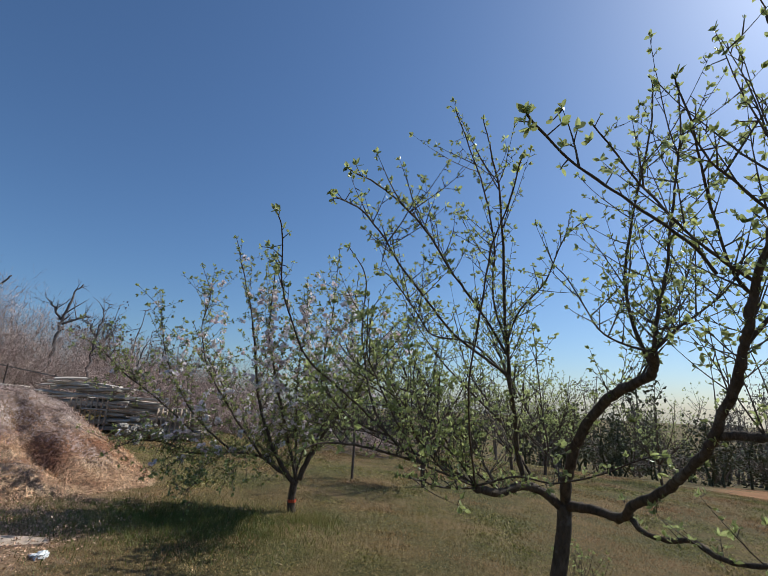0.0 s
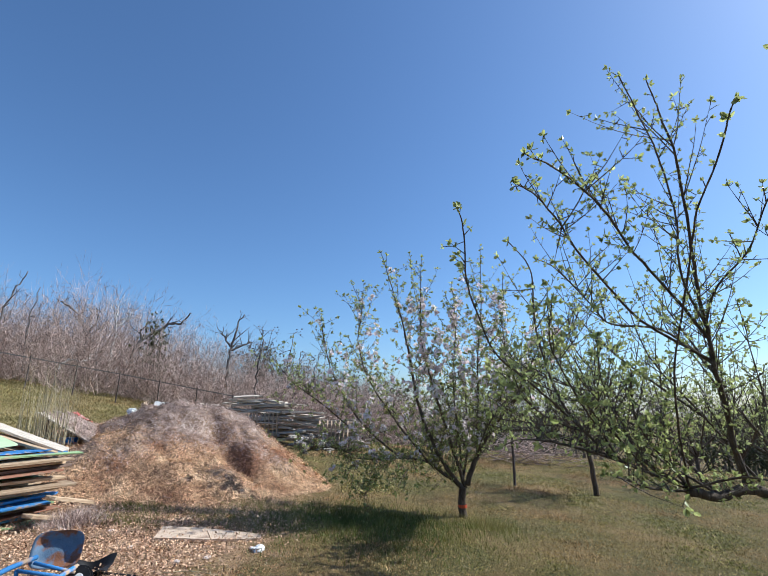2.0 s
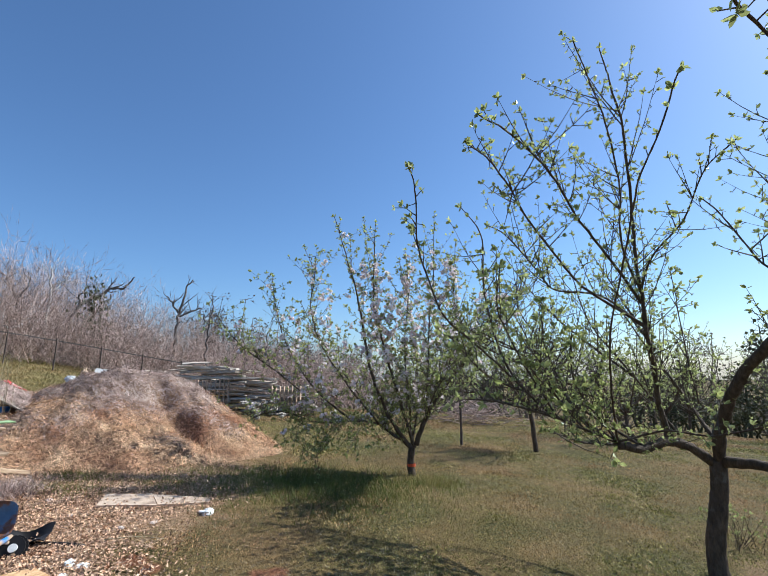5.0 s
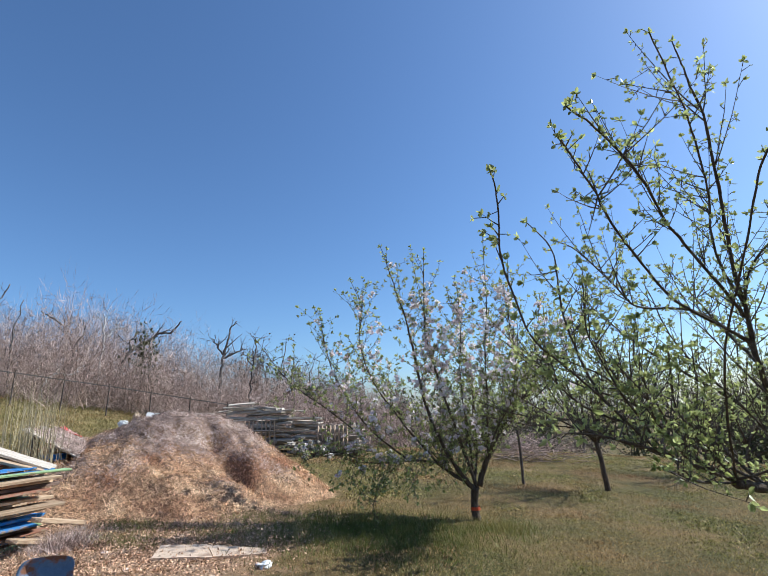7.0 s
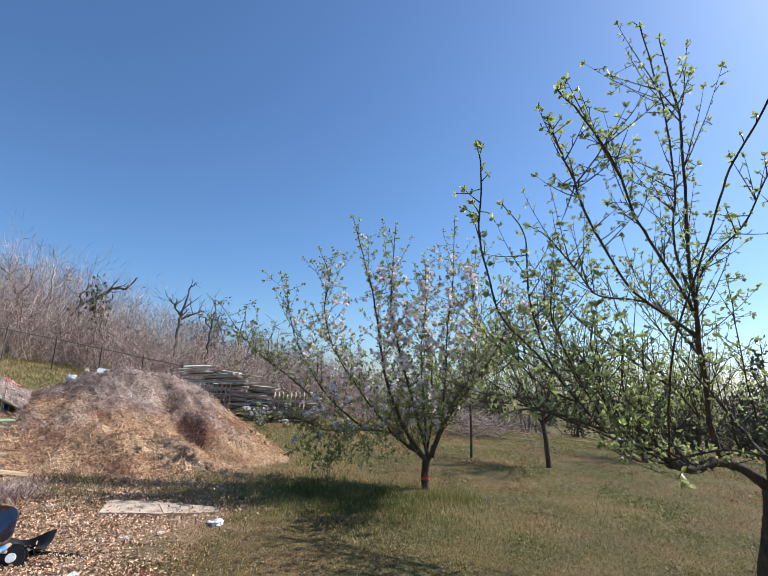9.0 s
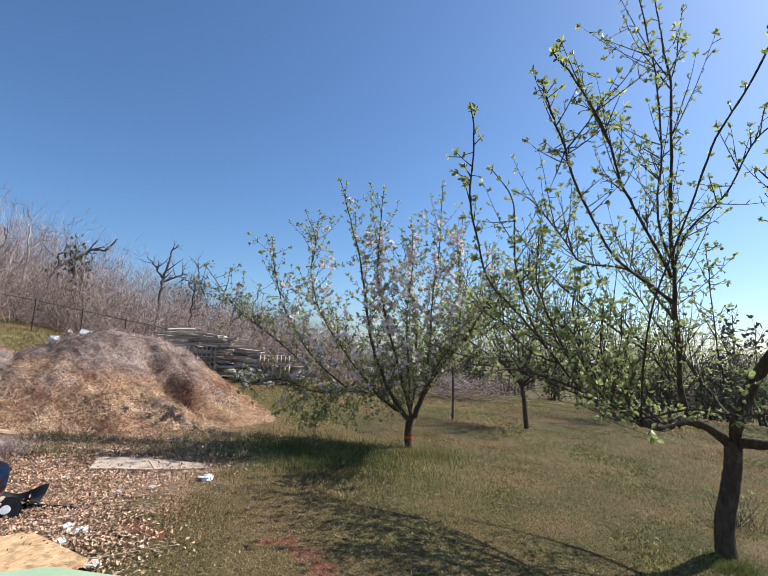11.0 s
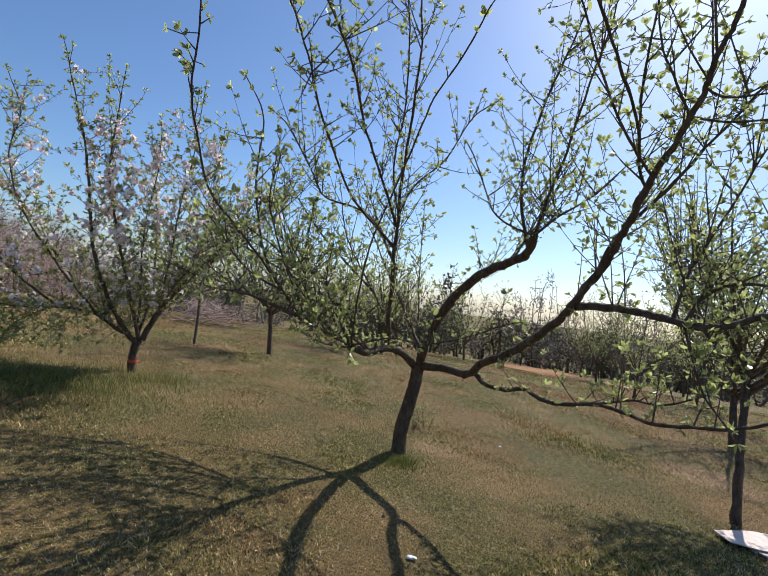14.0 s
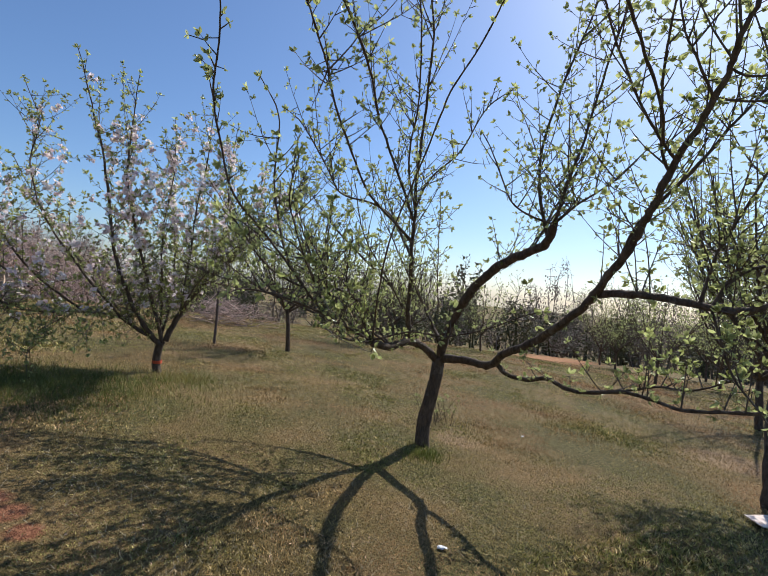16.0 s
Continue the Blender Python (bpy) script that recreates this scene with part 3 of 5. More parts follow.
grow(ta, [(0.55, 4.9, 1.25), (0.15, 5.1, 1.45), (-0.35, 5.2, 1.70), (-0.75, 5.3, 2.05)], 0.013, 0.0040, 12, (0.20, 0.45), "twiggy")
grow(ta, [(0.40, 4.30, 0.99), (0.05, 4.6, 1.15), (-0.35, 4.7, 1.30), (-0.75, 4.6, 1.55)], 0.013, 0.0040, 12, (0.20, 0.45), "twiggy")
grow(ta, [(0.05, 4.6, 1.15), (-0.2, 5.0, 1.25), (-0.6, 5.0, 1.30), (-0.95, 4.9, 1.38)], 0.010, 0.0040, 11, (0.15, 0.40), "twiggy")
grow(ta, [(1.20, 4.55, 0.95), (1.25, 5.1, 1.35), (1.20, 5.6, 1.85), (1.05, 6.0, 2.45)], 0.020, 0.0040, 13, (0.25, 0.55), "twiggy")
grow(ta, [(0.40, 5.4, 1.55), (0.15, 5.7, 2.05), (0.20, 5.9, 2.50)], 0.010, 0.0040, 9, (0.20, 0.50), "twiggy")
grow(ta, [(0.95, 4.55, 1.00), (0.80, 4.80, 1.40), (0.55, 4.95, 1.85), (0.45, 5.05, 2.35)], 0.012, 0.0040, 11, (0.20, 0.50), "twiggy")
grow(ta, [(0.40, 5.4, 1.55), (-0.05, 5.6, 1.70), (-0.45, 5.8, 1.95), (-0.70, 6.0, 2.30)], 0.011, 0.0040, 13, (0.20, 0.50), "twiggy")
grow(ta, [(0.55, 4.9, 1.25), (0.00, 5.3, 1.30), (-0.55, 5.5, 1.35), (-0.95, 5.6, 1.50)], 0.011, 0.0040, 13, (0.20, 0.45), "twiggy")
grow(ta, [(0.80, 4.80, 1.40), (0.45, 5.5, 1.95), (0.25, 6.0, 2.45), (0.15, 6.3, 2.80)], 0.012, 0.0040, 13, (0.20, 0.50), "twiggy")
grow(ta, [(0.60, 4.37, 0.95), (0.25, 4.75, 1.25), (0.05, 4.80, 1.60), (-0.10, 4.85, 1.95)], 0.011, 0.0040, 13, (0.20, 0.45), "twiggy")
grow(ta, [(0.75, 4.35, 1.60), (0.80, 4.9, 2.05), (0.75, 5.3, 2.55)], 0.014, 0.0040, 11, (0.25, 0.55), "fine")
for x, y, z, size in ((-0.23, 1.92, 2.23, 0.032), (-0.22, 1.93, 2.20, 0.026), (-0.10, 1.99, 2.20, 0.026), (-0.01, 2.02, 2.24, 0.024), (0.05, 2.62, 2.48, 0.036)):
    leaf_tuft(ta.leaves, Vector((x, y, z)), Vector((-0.2, -0.1, 1)).normalized(), 8, size)
for _ in range(26):
    b = Vector((random.gauss(1.72, 0.09), random.gauss(5.25, 0.09), 0))
    b.z = land(b.x, b.y)
    ta.leaf = 0.022
    ta.shoot(b, Vector((random.gauss(0, .35), random.gauss(0, .35), 1)), random.uniform(0.1, 0.34), 0.003, 0.1, 0, 2, 0.5)
ta.build("apple_tree", A_BASE, "leaning dark-barked apple tree, forked low, coming into leaf", "tree", "orchard trees")

random.seed(12)
B_BASE = (-1.00, 7.08, land(-1.00, 7.08) - 0.03)


def bloom_b(p):
    """Blossom thickest in the upper middle of the crown."""
    return 0.20 * math.exp(-((p.x + 1.05) / 1.0) ** 2 - ((p.z - 2.3) / 0.55) ** 2) + 0.10 * math.exp(-((p.x + 1.9) / 1.1) ** 2 - ((p.z - 1.65) / 0.7) ** 2)


tb = Tree(leaf=0.030, bloom=bloom_b, gap=0.045)
tb.limb("trunk", [B_BASE, (-1.01, 7.08, 0.30), (-0.99, 7.06, 0.52)], 0.052, 0.044, 12)
grow(tb, [(-0.99, 7.06, 0.48), (-1.13, 7.01, 0.67), (-1.29, 6.96, 0.94), (-1.49, 6.90, 1.45), (-1.59, 6.80, 2.06), (-1.66, 6.69, 2.47), (-1.78, 6.58, 2.94), (-1.91, 6.46, 3.40)], 0.031, 0.0040, 14, (0.25, 0.60), "crown")
grow(tb, [(-0.96, 7.06, 0.50), (-1.06, 7.01, 0.85), (-1.24, 6.91, 1.46), (-1.36, 6.81, 1.94), (-1.43, 6.71, 2.29), (-1.41, 6.51, 2.80), (-1.37, 6.31, 3.25)], 0.027, 0.0040, 14, (0.25, 0.60), "crown")
grow(tb, [(-0.94, 7.06, 0.54), (-0.81, 7.05, 0.86), (-0.61, 7.04, 1.18), (-0.41, 6.96, 1.45), (-0.12, 6.87, 1.76), (0.13, 6.76, 2.03)], 0.035, 0.0080, 14, (0.30, 0.70), "crown")
grow(tb, [(-0.81, 7.05, 0.86), (-0.76, 7.00, 1.47), (-0.73, 6.95, 2.09), (-0.66, 6.89, 2.72), (-0.63, 6.84, 3.54)], 0.017, 0.0040, 12, (0.25, 0.60), "crown")
grow(tb, [(-0.41, 6.96, 1.45), (-0.38, 6.96, 1.98), (-0.40, 6.96, 2.55), (-0.35, 6.96, 3.17)], 0.014, 0.0040, 10, (0.25, 0.60), "crown")
grow(tb, [(-0.99, 7.06, 0.52), (-1.22, 7.01, 0.67), (-1.44, 6.96, 0.81), (-1.74, 6.89, 0.85), (-2.17, 6.72, 0.85), (-2.43, 6.57, 0.92)], 0.030, 0.0060, 14, (0.25, 0.60), "crown")
grow(tb, [(-1.41, 6.96, 0.81), (-1.83, 6.98, 1.32), (-2.16, 6.98, 1.81), (-2.32, 7.00, 2.32), (-2.29, 7.06, 2.79), (-2.45, 7.07, 3.20)], 0.017, 0.0040, 12, (0.25, 0.50), "crown")
grow(tb, [(-1.74, 6.89, 0.85), (-2.20, 6.82, 1.25), (-2.56, 6.79, 1.79), (-2.73, 6.80, 2.28), (-2.79, 6.78, 2.71)], 0.016, 0.0040, 12, (0.20, 0.50), "crown")
grow(tb, [(-2.19, 6.77, 1.08), (-2.65, 6.61, 1.48), (-3.07, 6.48, 1.81), (-3.43, 6.34, 2.29)], 0.012, 0.0040, 10, (0.20, 0.45), "crown")
grow(tb, [(-2.17, 6.72, 0.85), (-2.47, 6.46, 1.00), (-2.72, 6.28, 0.98), (-2.86, 6.13, 0.89)], 0.010, 0.0040, 8, (0.15, 0.35), "crown")
grow(tb, [(-0.81, 7.05, 0.86), (-0.70, 6.60, 1.20), (-0.55, 6.25, 1.50), (-0.50, 5.95, 1.90)], 0.011, 0.0040, 12, (0.20, 0.50), "crown")
grow(tb, [(-0.41, 6.96, 1.45), (0.00, 6.60, 1.80), (0.30, 6.50, 2.25), (0.40, 6.45, 2.65)], 0.011, 0.0040, 11, (0.20, 0.50), "crown")
grow(tb, [(-0.99, 7.06, 0.52), (-1.02, 7.02, 1.10), (-1.06, 6.97, 1.80), (-1.00, 6.92, 2.45), (-1.03, 6.88, 3.05)], 0.017, 0.0040, 15, (0.25, 0.60), "crown")
grow(tb, [(-0.99, 7.06, 0.55), (-0.91, 7.41, 1.01), (-0.91, 7.71, 1.68), (-1.02, 7.91, 2.42), (-1.15, 8.01, 3.20)], 0.019, 0.0040, 16, (0.25, 0.60), "crown")
grow(tb, [(-0.85, 7.11, 0.76), (-0.47, 7.48, 1.22), (-0.15, 7.63, 1.77), (0.04, 7.70, 2.34), (0.14, 7.68, 2.92)], 0.016, 0.0040, 14, (0.25, 0.60), "crown")
grow(tb, [(-1.22, 7.01, 0.67), (-1.63, 7.30, 1.06), (-2.01, 7.56, 1.51), (-2.39, 7.60, 2.06), (-2.63, 7.65, 2.49)], 0.014, 0.0040, 12, (0.25, 0.60), "crown")
grow(tb, [(-1.83, 6.88, 0.84), (-2.01, 6.55, 0.70), (-2.07, 6.44, 0.55), (-2.08, 6.38, 0.43)], 0.008, 0.0030, 6, (0.10, 0.30), "crown")
grow(tb, [(-0.61, 7.04, 1.18), (-0.35, 6.70, 1.55), (-0.15, 6.40, 1.95), (0.05, 6.20, 2.40)], 0.014, 0.0040, 11, (0.25, 0.55), "crown")
for _ in range(26):
    start = Vector((random.uniform(-2.3, -1.5), random.uniform(6.5, 6.9), random.uniform(0.75, 0.95)))
    tb.shoot(start, Vector((random.uniform(-.5, .3), -0.5, random.uniform(-0.6, 0.2))), random.uniform(0.25, 0.45), 0.005, -0.25, 1, 4)
tb.build("blossoming_apple_tree", B_BASE, "spreading apple tree in white and pink blossom", "tree", "orchard trees")


def plain_tree(base, height, trunk_h, spread, trunk_r, limbs, leaf, seed, per=6, gap=0.11, lean=(0, 0)):
    random.seed(seed)
    t = Tree(leaf=leaf, gap=gap)
    b = Vector(base)
    top = b + Vector((random.uniform(-.1, .1) + lean[0], random.uniform(-.1, .1) + lean[1], trunk_h))
    t.limb("trunk", [b, b.lerp(top, 0.5) + rand_way() * 0.03, top], trunk_r, trunk_r * 0.75, 9)
    for k in range(limbs):
        a = 2 * math.pi * (k + random.uniform(-.3, .3)) / limbs
        out = Vector((math.cos(a), math.sin(a), 0)) * spread * random.uniform(0.55, 1.0)
        h = (height - trunk_h) * random.uniform(0.6, 1.0)
        start = b.lerp(top, random.uniform(0.82, 1.0))
        line = t.limb("limb", [start, start + out * 0.45 + Vector((0, 0, h * 0.28)), start + out * 0.8 + Vector((0, 0, h * 0.6)), start + out + Vector((0, 0, h))],
                      trunk_r * 0.5, 0.005, 6)
        t.dress(line, 0.3, 3)
        t.shoots(line, per, (height * 0.15, height * 0.32), 0.006, 0.15)
    return t


tc_ = plain_tree((1.15, 9.55, land(1.15, 9.55) - 0.03), 2.7, 0.9, 1.1, 0.045, 10, 0.022, 21, 18, 0.09)
tc_.build("young_fruit_tree", (1.15, 9.55, land(1.15, 9.55)), "slender young fruit tree with fine new leaves", "tree", "orchard trees")
td = plain_tree((3.48, 3.10, land(3.48, 3.10) - 0.03), 3.1, 1.25, 1.35, 0.038, 13, 0.027, 22, 26, 0.09, (0.32, 0.28))
td.build("apple_tree", (3.48, 3.10, land(3.48, 3.10)), "apple tree with slim dark trunk beside pale cardboard", "tree", "orchard trees")
te = plain_tree((7.6, 5.0, land(7.6, 5.0) - 0.03), 3.3, 0.9, 1.9, 0.06, 9, 0.027, 23, 20, 0.10)
te.build("apple_tree", (7.6, 5.0, land(7.6, 5.0)), "spreading apple tree standing on the lawn", "tree", "orchard trees")
for i, (x, y, h) in enumerate([(11.5, 9.2, 3.0), (14.0, 12.3, 3.2), (15.6, 14.2, 3.2), (13.5, 8.6, 3.0), (16.2, 10.4, 3.2), (10.6, 6.3, 3.0), (3.7, 11.6, 2.6), (5.2, 13.2, 2.8), (6.6, 14.6, 2.8), (9.0, 13.8, 2.6)]):
    tf = plain_tree((x, y, land(x, y) - 0.03), h, 0.7, 1.3, 0.042, 8, 0.03, 30 + i, 15, 0.13)
    tf.build("fruit_tree", (x, y, land(x, y)), "small orchard tree with thin new foliage", "tree", "orchard trees")

# ---------------------------------------------------------------- heap of stalks
HC = Vector((-5.6, 8.6, 0))
HU = Vector((0.853, 0.522, 0)).normalized()     # long axis
HW = Vector((-0.522, 0.853, 0)).normalized()    # away from the lawn
CREST = [(-2.9, 0.0), (-2.3, 0.16), (-1.7, 0.42), (-1.15, 0.74), (-0.7, 0.96), (-0.25, 1.05), (0.35, 1.04), (0.8, 0.82), (1.3, 0.50), (1.75, 0.22), (2.15, 0.0)]


def heap_z(u, w):
    c = 0.0
    for (u0, z0), (u1, z1) in zip(CREST, CREST[1:]):
        if u0 <= u <= u1:
            t = (u - u0) / (u1 - u0)
            c = z0 + (z1 - z0) * t * t * (3 - 2 * t)
    wide = (2.75 - 0.30 * max(0.0, min(u, 2.5)) if w < 0 else 2.6) * (1 + 0.12 * noise.noise((u * 0.8, 3.0, 1.0)))
    k = max(0.0, 1 - (abs(w) / wide) ** 1.45)
    z = c * k ** 0.85
    m = min(1, z * 4)
    z += m * (0.12 * noise.noise((u * 1.0, w * 1.0, 1.7)) + 0.07 * noise.noise((u * 2.6, w * 2.6, 5.0)) + 0.045 * noise.noise((u * 5.5, w * 5.5, 2.0)) + 0.03 * noise.noise((u * 12, w * 12, 3.0)))
    z -= m * 0.22 / (1 + math.exp((w + 0.75 + 0.25 * noise.noise((u * 1.5, 0.0, 8.0))) / 0.07)) * math.exp(-((u - 0.1) / 0.55) ** 2) * (1 if w > -1.6 else max(0, 1 + (w + 1.6) / 0.5))
    gully = (u - 0.55) + 0.35 * (w + 1.4)
    z -= m * 0.24 * math.exp(-gully * gully / 0.03) * math.exp(-((w + 1.3) / 0.8) ** 2)
    z -= m * 0.26 * math.exp(-((u - 0.15) ** 2 / 0.12 + (w + 1.75) ** 2 / 0.08))
    return z


def build_heap():
    random.seed(5)
    s = Soup()
    nu, nw = 140, 110
    for i in range(nu + 1):
        for j in range(nw + 1):
            u, w = -3.0 + 5.4 * i / nu, -3.0 + 5.8 * j / nw
            p = HC + HU * u + HW * w
            p.z = land(p.x, p.y) + heap_z(u, w) - 0.03
            s.v.append(p)
    for i in range(nu):
        for j in range(nw):
            a = i * (nw + 1) + j
            s.f.append((a, a + nw + 1, a + nw + 2, a + 1))
    root = thing("stalk_heap", (HC.x, HC.y, land(HC.x, HC.y)), "large mound of dry reddish-brown stalks and leaves", "compost heap")
    inv = Matrix.Translation(-Vector(root.location))
    s.v = [inv @ v for v in s.v]
    part("mound", s.mesh("mound", HEAPM, True), root)
    st, top = Soup(), Soup()
    for _ in range(165000):
        u, w = random.uniform(-3.0, 2.35), random.uniform(-2.95, 0.9)
        h = heap_z(u, w)
        if h < 0.03 and random.random() < 0.95:
            continue
        p = HC + HU * u + HW * w
        p.z = land(p.x, p.y) + h - 0.03
        e = 0.05
        n = (-HU * (heap_z(u + e, w) - heap_z(u - e, w)) / (2 * e) - HW * (heap_z(u, w + e) - heap_z(u, w - e)) / (2 * e) + Vector((0, 0, 1))).normalized()
        d = rand_way()
        d = (d - n * d.dot(n) * random.uniform(0.35, 1.0)).normalized()
        upper = h + 0.35 * noise.noise((u * 1.6, w * 1.6, 12.0)) + random.gauss(0, 0.16) > 0.55
        (top if upper else st).leaf(inv @ (p + n * random.uniform(0.0, 0.03)), d, n, random.choice((0.025, 0.04, 0.05, 0.05, 0.085)) * random.uniform(0.7, 1.3), random.uniform(0.004, 0.010))
    for soup, mat, lab in ((st, STRAW, "golden-brown stalks and leaves"), (top, GREYSTRAW, "weathered greyish stalks")):
        ob = part("stalk_litter", soup.mesh("stalk_litter", mat), root, lab)
        ob["kind"] = "stuff"


def heap_top(x, y):
    d = Vector((x, y, 0)) - HC
    return land(x, y) + heap_z(d.dot(HU), d.dot(HW))


build_heap()

# ---------------------------------------------------------------- bare thicket on the bank
def shrub_mesh(name, seed, stems, height, spread, mat, twig=14):
    """Crooked stems from a stool, forking into arching side twigs that fork again."""
    random.seed(seed)
    s = Soup()
    for _ in range(stems):
        a = random.uniform(0, 2 * math.pi)
        p = Vector((math.cos(a), math.sin(a), 0)) * random.uniform(0, spread * 0.8)
        d = (Vector((0, 0, 1)) + rand_way() * 0.6).normalized()
        h = height * random.choice((0.45, 0.65, 0.85, 1.0, 1.1, 1.15)) * random.uniform(0.92, 1.08)
        line, n = [p.copy()], 5
        for _k in range(n):
            d = (d + rand_way() * 0.30 + Vector((0, 0, 0.12))).normalized()
            p = p + d * h / n
            line.append(p.copy())
        r = 0.006 + 0.008 * random.random()
        s.tube(line, [r * (1 - 0.75 * i / n) for i in range(n + 1)], 3, False)
        for _k in range(twig):
            i = random.randint(0, n - 1)
            q = line[i].lerp(line[i + 1], random.random())
            e = ((line[i + 1] - line[i]).normalized() * 0.6 + rand_way()).normalized()
            length = h * random.uniform(0.12, 0.36)
            q2 = q + e * length * 0.5
            s.leaf(q, e, rand_way(), length * 0.55, r * 1.3)
            for _m in range(2):
                e2 = (e + Vector((0, 0, 0.35)) + rand_way() * 0.7).normalized()
                s.leaf(q.lerp(q2, random.uniform(0.4, 1.0)), e2, rand_way(), length * random.uniform(0.3, 0.6), r * 0.95)
    return s.mesh(name, mat)


CAM_X, CAM_Y, EYE = -1.0, 1.15, 1.47      # the middle of the walk, from which bearings are taken


def thicket_top(az):
    """Skyline of the thicket, degrees above level, by bearing."""
    line = ((-70, 10.5), (-52, 10.4), (-48, 11.2), (-44, 11.6), (-40, 10.6), (-36, 10.0), (-32, 8.1), (-28, 6.2), (-26.4, 4.7), (-22.5, 5.0), (-18, 4.4), (-13, 2.6), (0, 1.8))
    k = next(i for i in range(1, len(line)) if az <= line[i][0] or i == len(line) - 1)
    (a0, e0), (a1, e1) = line[k - 1], line[k]
    return e0 + (e1 - e0) * max(0.0, min(1.0, (az - a0) / (a1 - a0))) + 0.7 * noise.noise((az * 0.6, 0, 2.0))


random.seed(40)
shrubs = [shrub_mesh("bare_stems", 50 + i, 32, 3.0, 1.4, SHRUB) for i in range(6)]
for row in range(5):
    for k in range(31):
        az = -66 + 58 * (k + random.uniform(-.4, .4)) / 30
        r = 17.8 + row * 1.8 + random.uniform(-0.6, 0.6)
        x, y = CAM_X + r * math.sin(radians(az)), CAM_Y + r * math.cos(radians(az))
        h = EYE + r * math.tan(radians(thicket_top(az))) - land(x, y)
        h = max(0.9, h * (0.60, 0.82, 0.98, 1.0, 1.0)[row] * random.uniform(0.72, 1.12)) / 3.0
        ob = new("bare_shrub", random.choice(shrubs))
        ob.matrix_world = Matrix.LocRotScale((x, y, land(x, y) - 0.05), Euler((0, 0, random.uniform(0, 6.28))), (1, 1, h))
        tagged(ob, "tall bare brownish-grey shrub in the thicket", "shrub", "thicket shrubs")

# far woods beyond the falling ground
random.seed(41)
def crown_mesh(name, seed, mat, flecks, size, tall=5.0, wide=2.0):
    """A forked trunk with limbs, fine twigs and small flecks of leaf or bud in an uneven crown."""
    random.seed(seed)
    s = Soup()
    for _ in range(random.randint(2, 4)):
        p, d = Vector((random.uniform(-.5, .5), random.uniform(-.5, .5), 0)), (Vector((0, 0, 1)) + rand_way() * 0.25).normalized()
        line = [p.copy()]
        h = tall * random.uniform(0.7, 1.0)
        for _k in range(6):
            d = (d + rand_way() * 0.22 + Vector((0, 0, 0.06))).normalized()
            p = p + d * h / 6
            line.append(p.copy())
        s.tube(line, [0.075 * (1 - 0.85 * i / 6) for i in range(7)], 4, False)
        for _k in range(15):
            i = random.randint(1, 5)
            q = line[i].lerp(line[i + 1], random.random())
            e = (rand_way() + Vector((0, 0, 0.45))).normalized()
            length = wide * random.uniform(0.3, 0.75) * (1.1 - i / 8)
            q2 = q + e * length
            s.tube([q, q.lerp(q2, 0.5) + rand_way() * 0.08, q2], [0.028, 0.018, 0.007], 3, False)
            for _m in range(flecks):
                a = q.lerp(q2, random.uniform(0.25, 1.1))
                w = (e * 0.6 + rand_way()).normalized()
                s.leaf(a, w, rand_way(), random.uniform(0.3, 0.7), 0.022)
                s.leaf(a + w * 0.3 + rand_way() * 0.15, rand_way(), rand_way(), size * random.uniform(0.6, 1.3), size * 0.7)
    return s.mesh(name, mat)


far_bare = [crown_mesh("far_crown", 70 + i, FARWOOD, 5, 0.14) for i in range(4)]
far_leafy = [crown_mesh("far_leafy_crown", 80 + i, FARGREEN, 5, 0.24, 4.6, 2.2) for i in range(3)]
random.seed(42)
for k in range(195):
    az = radians(-27 + 111 * random.random())
    r = random.uniform(32, 56) if k < 160 else random.uniform(70, 95)
    x, y = r * math.sin(az), r * math.cos(az)
    me = random.choice(far_leafy) if random.random() < 0.32 else random.choice(far_bare)
    wide, tall = (1.2, 0.70) if r < 60 else (2.4, 1.30)
    ob = new("far_tree", me)
    ob.matrix_world = Matrix.LocRotScale((x, y, land(x, y) - 0.1), Euler((0, 0, random.uniform(0, 6.28))), (wide, wide, tall * random.choice((0.75, 0.9, 1.05, 1.3, 1.9)) * random.uniform(0.9, 1.1)))
    tagged(ob, "distant grey-brown tree in the valley wood", "tree", "valley woods")

for k in range(66):
    az = radians(-24 + 106 * random.random())
    r = random.uniform(24, 33)
    x, y = r * math.sin(az), r * math.cos(az)
    me = random.choice(far_leafy + far_bare)
    h = EYE + r * math.tan(radians(random.uniform(-2.2, 0.8))) - land(x, y)
    ob = new("scrub_bush", me)
    ob.matrix_world = Matrix.LocRotScale((x, y, land(x, y) - 0.1), Euler((0, 0, random.uniform(0, 6.28))), (0.8, 0.8, max(0.5, h) / (5.0 if me in far_bare else 4.6)))
    tagged(ob, "bare and budding scrub at the lawn's far edge", "shrub", "valley woods")
for az, el in ((43.5, 4.4), (44.8, 5.4), (46.2, 5.0), (47.8, 4.0), (30.0, 2.4), (34.2, 3.0), (52.7, 2.8), (57.0, 3.4), (61.0, 3.0), (24.0, 2.0)):
    x, y = 44 * math.sin(radians(az)), 44 * math.cos(radians(az))
    g = land(x, y)
    ob = new("tall_tree", far_bare[int(az) % 4])
    ob.matrix_world = Matrix.LocRotScale((x, y, g - 0.1), Euler((0, 0, az)), (0.9, 0.9, (EYE + 44 * math.tan(radians(el)) - g) / 5.0))
    tagged(ob, "tall bare tree above the valley wood", "tree", "valley woods")

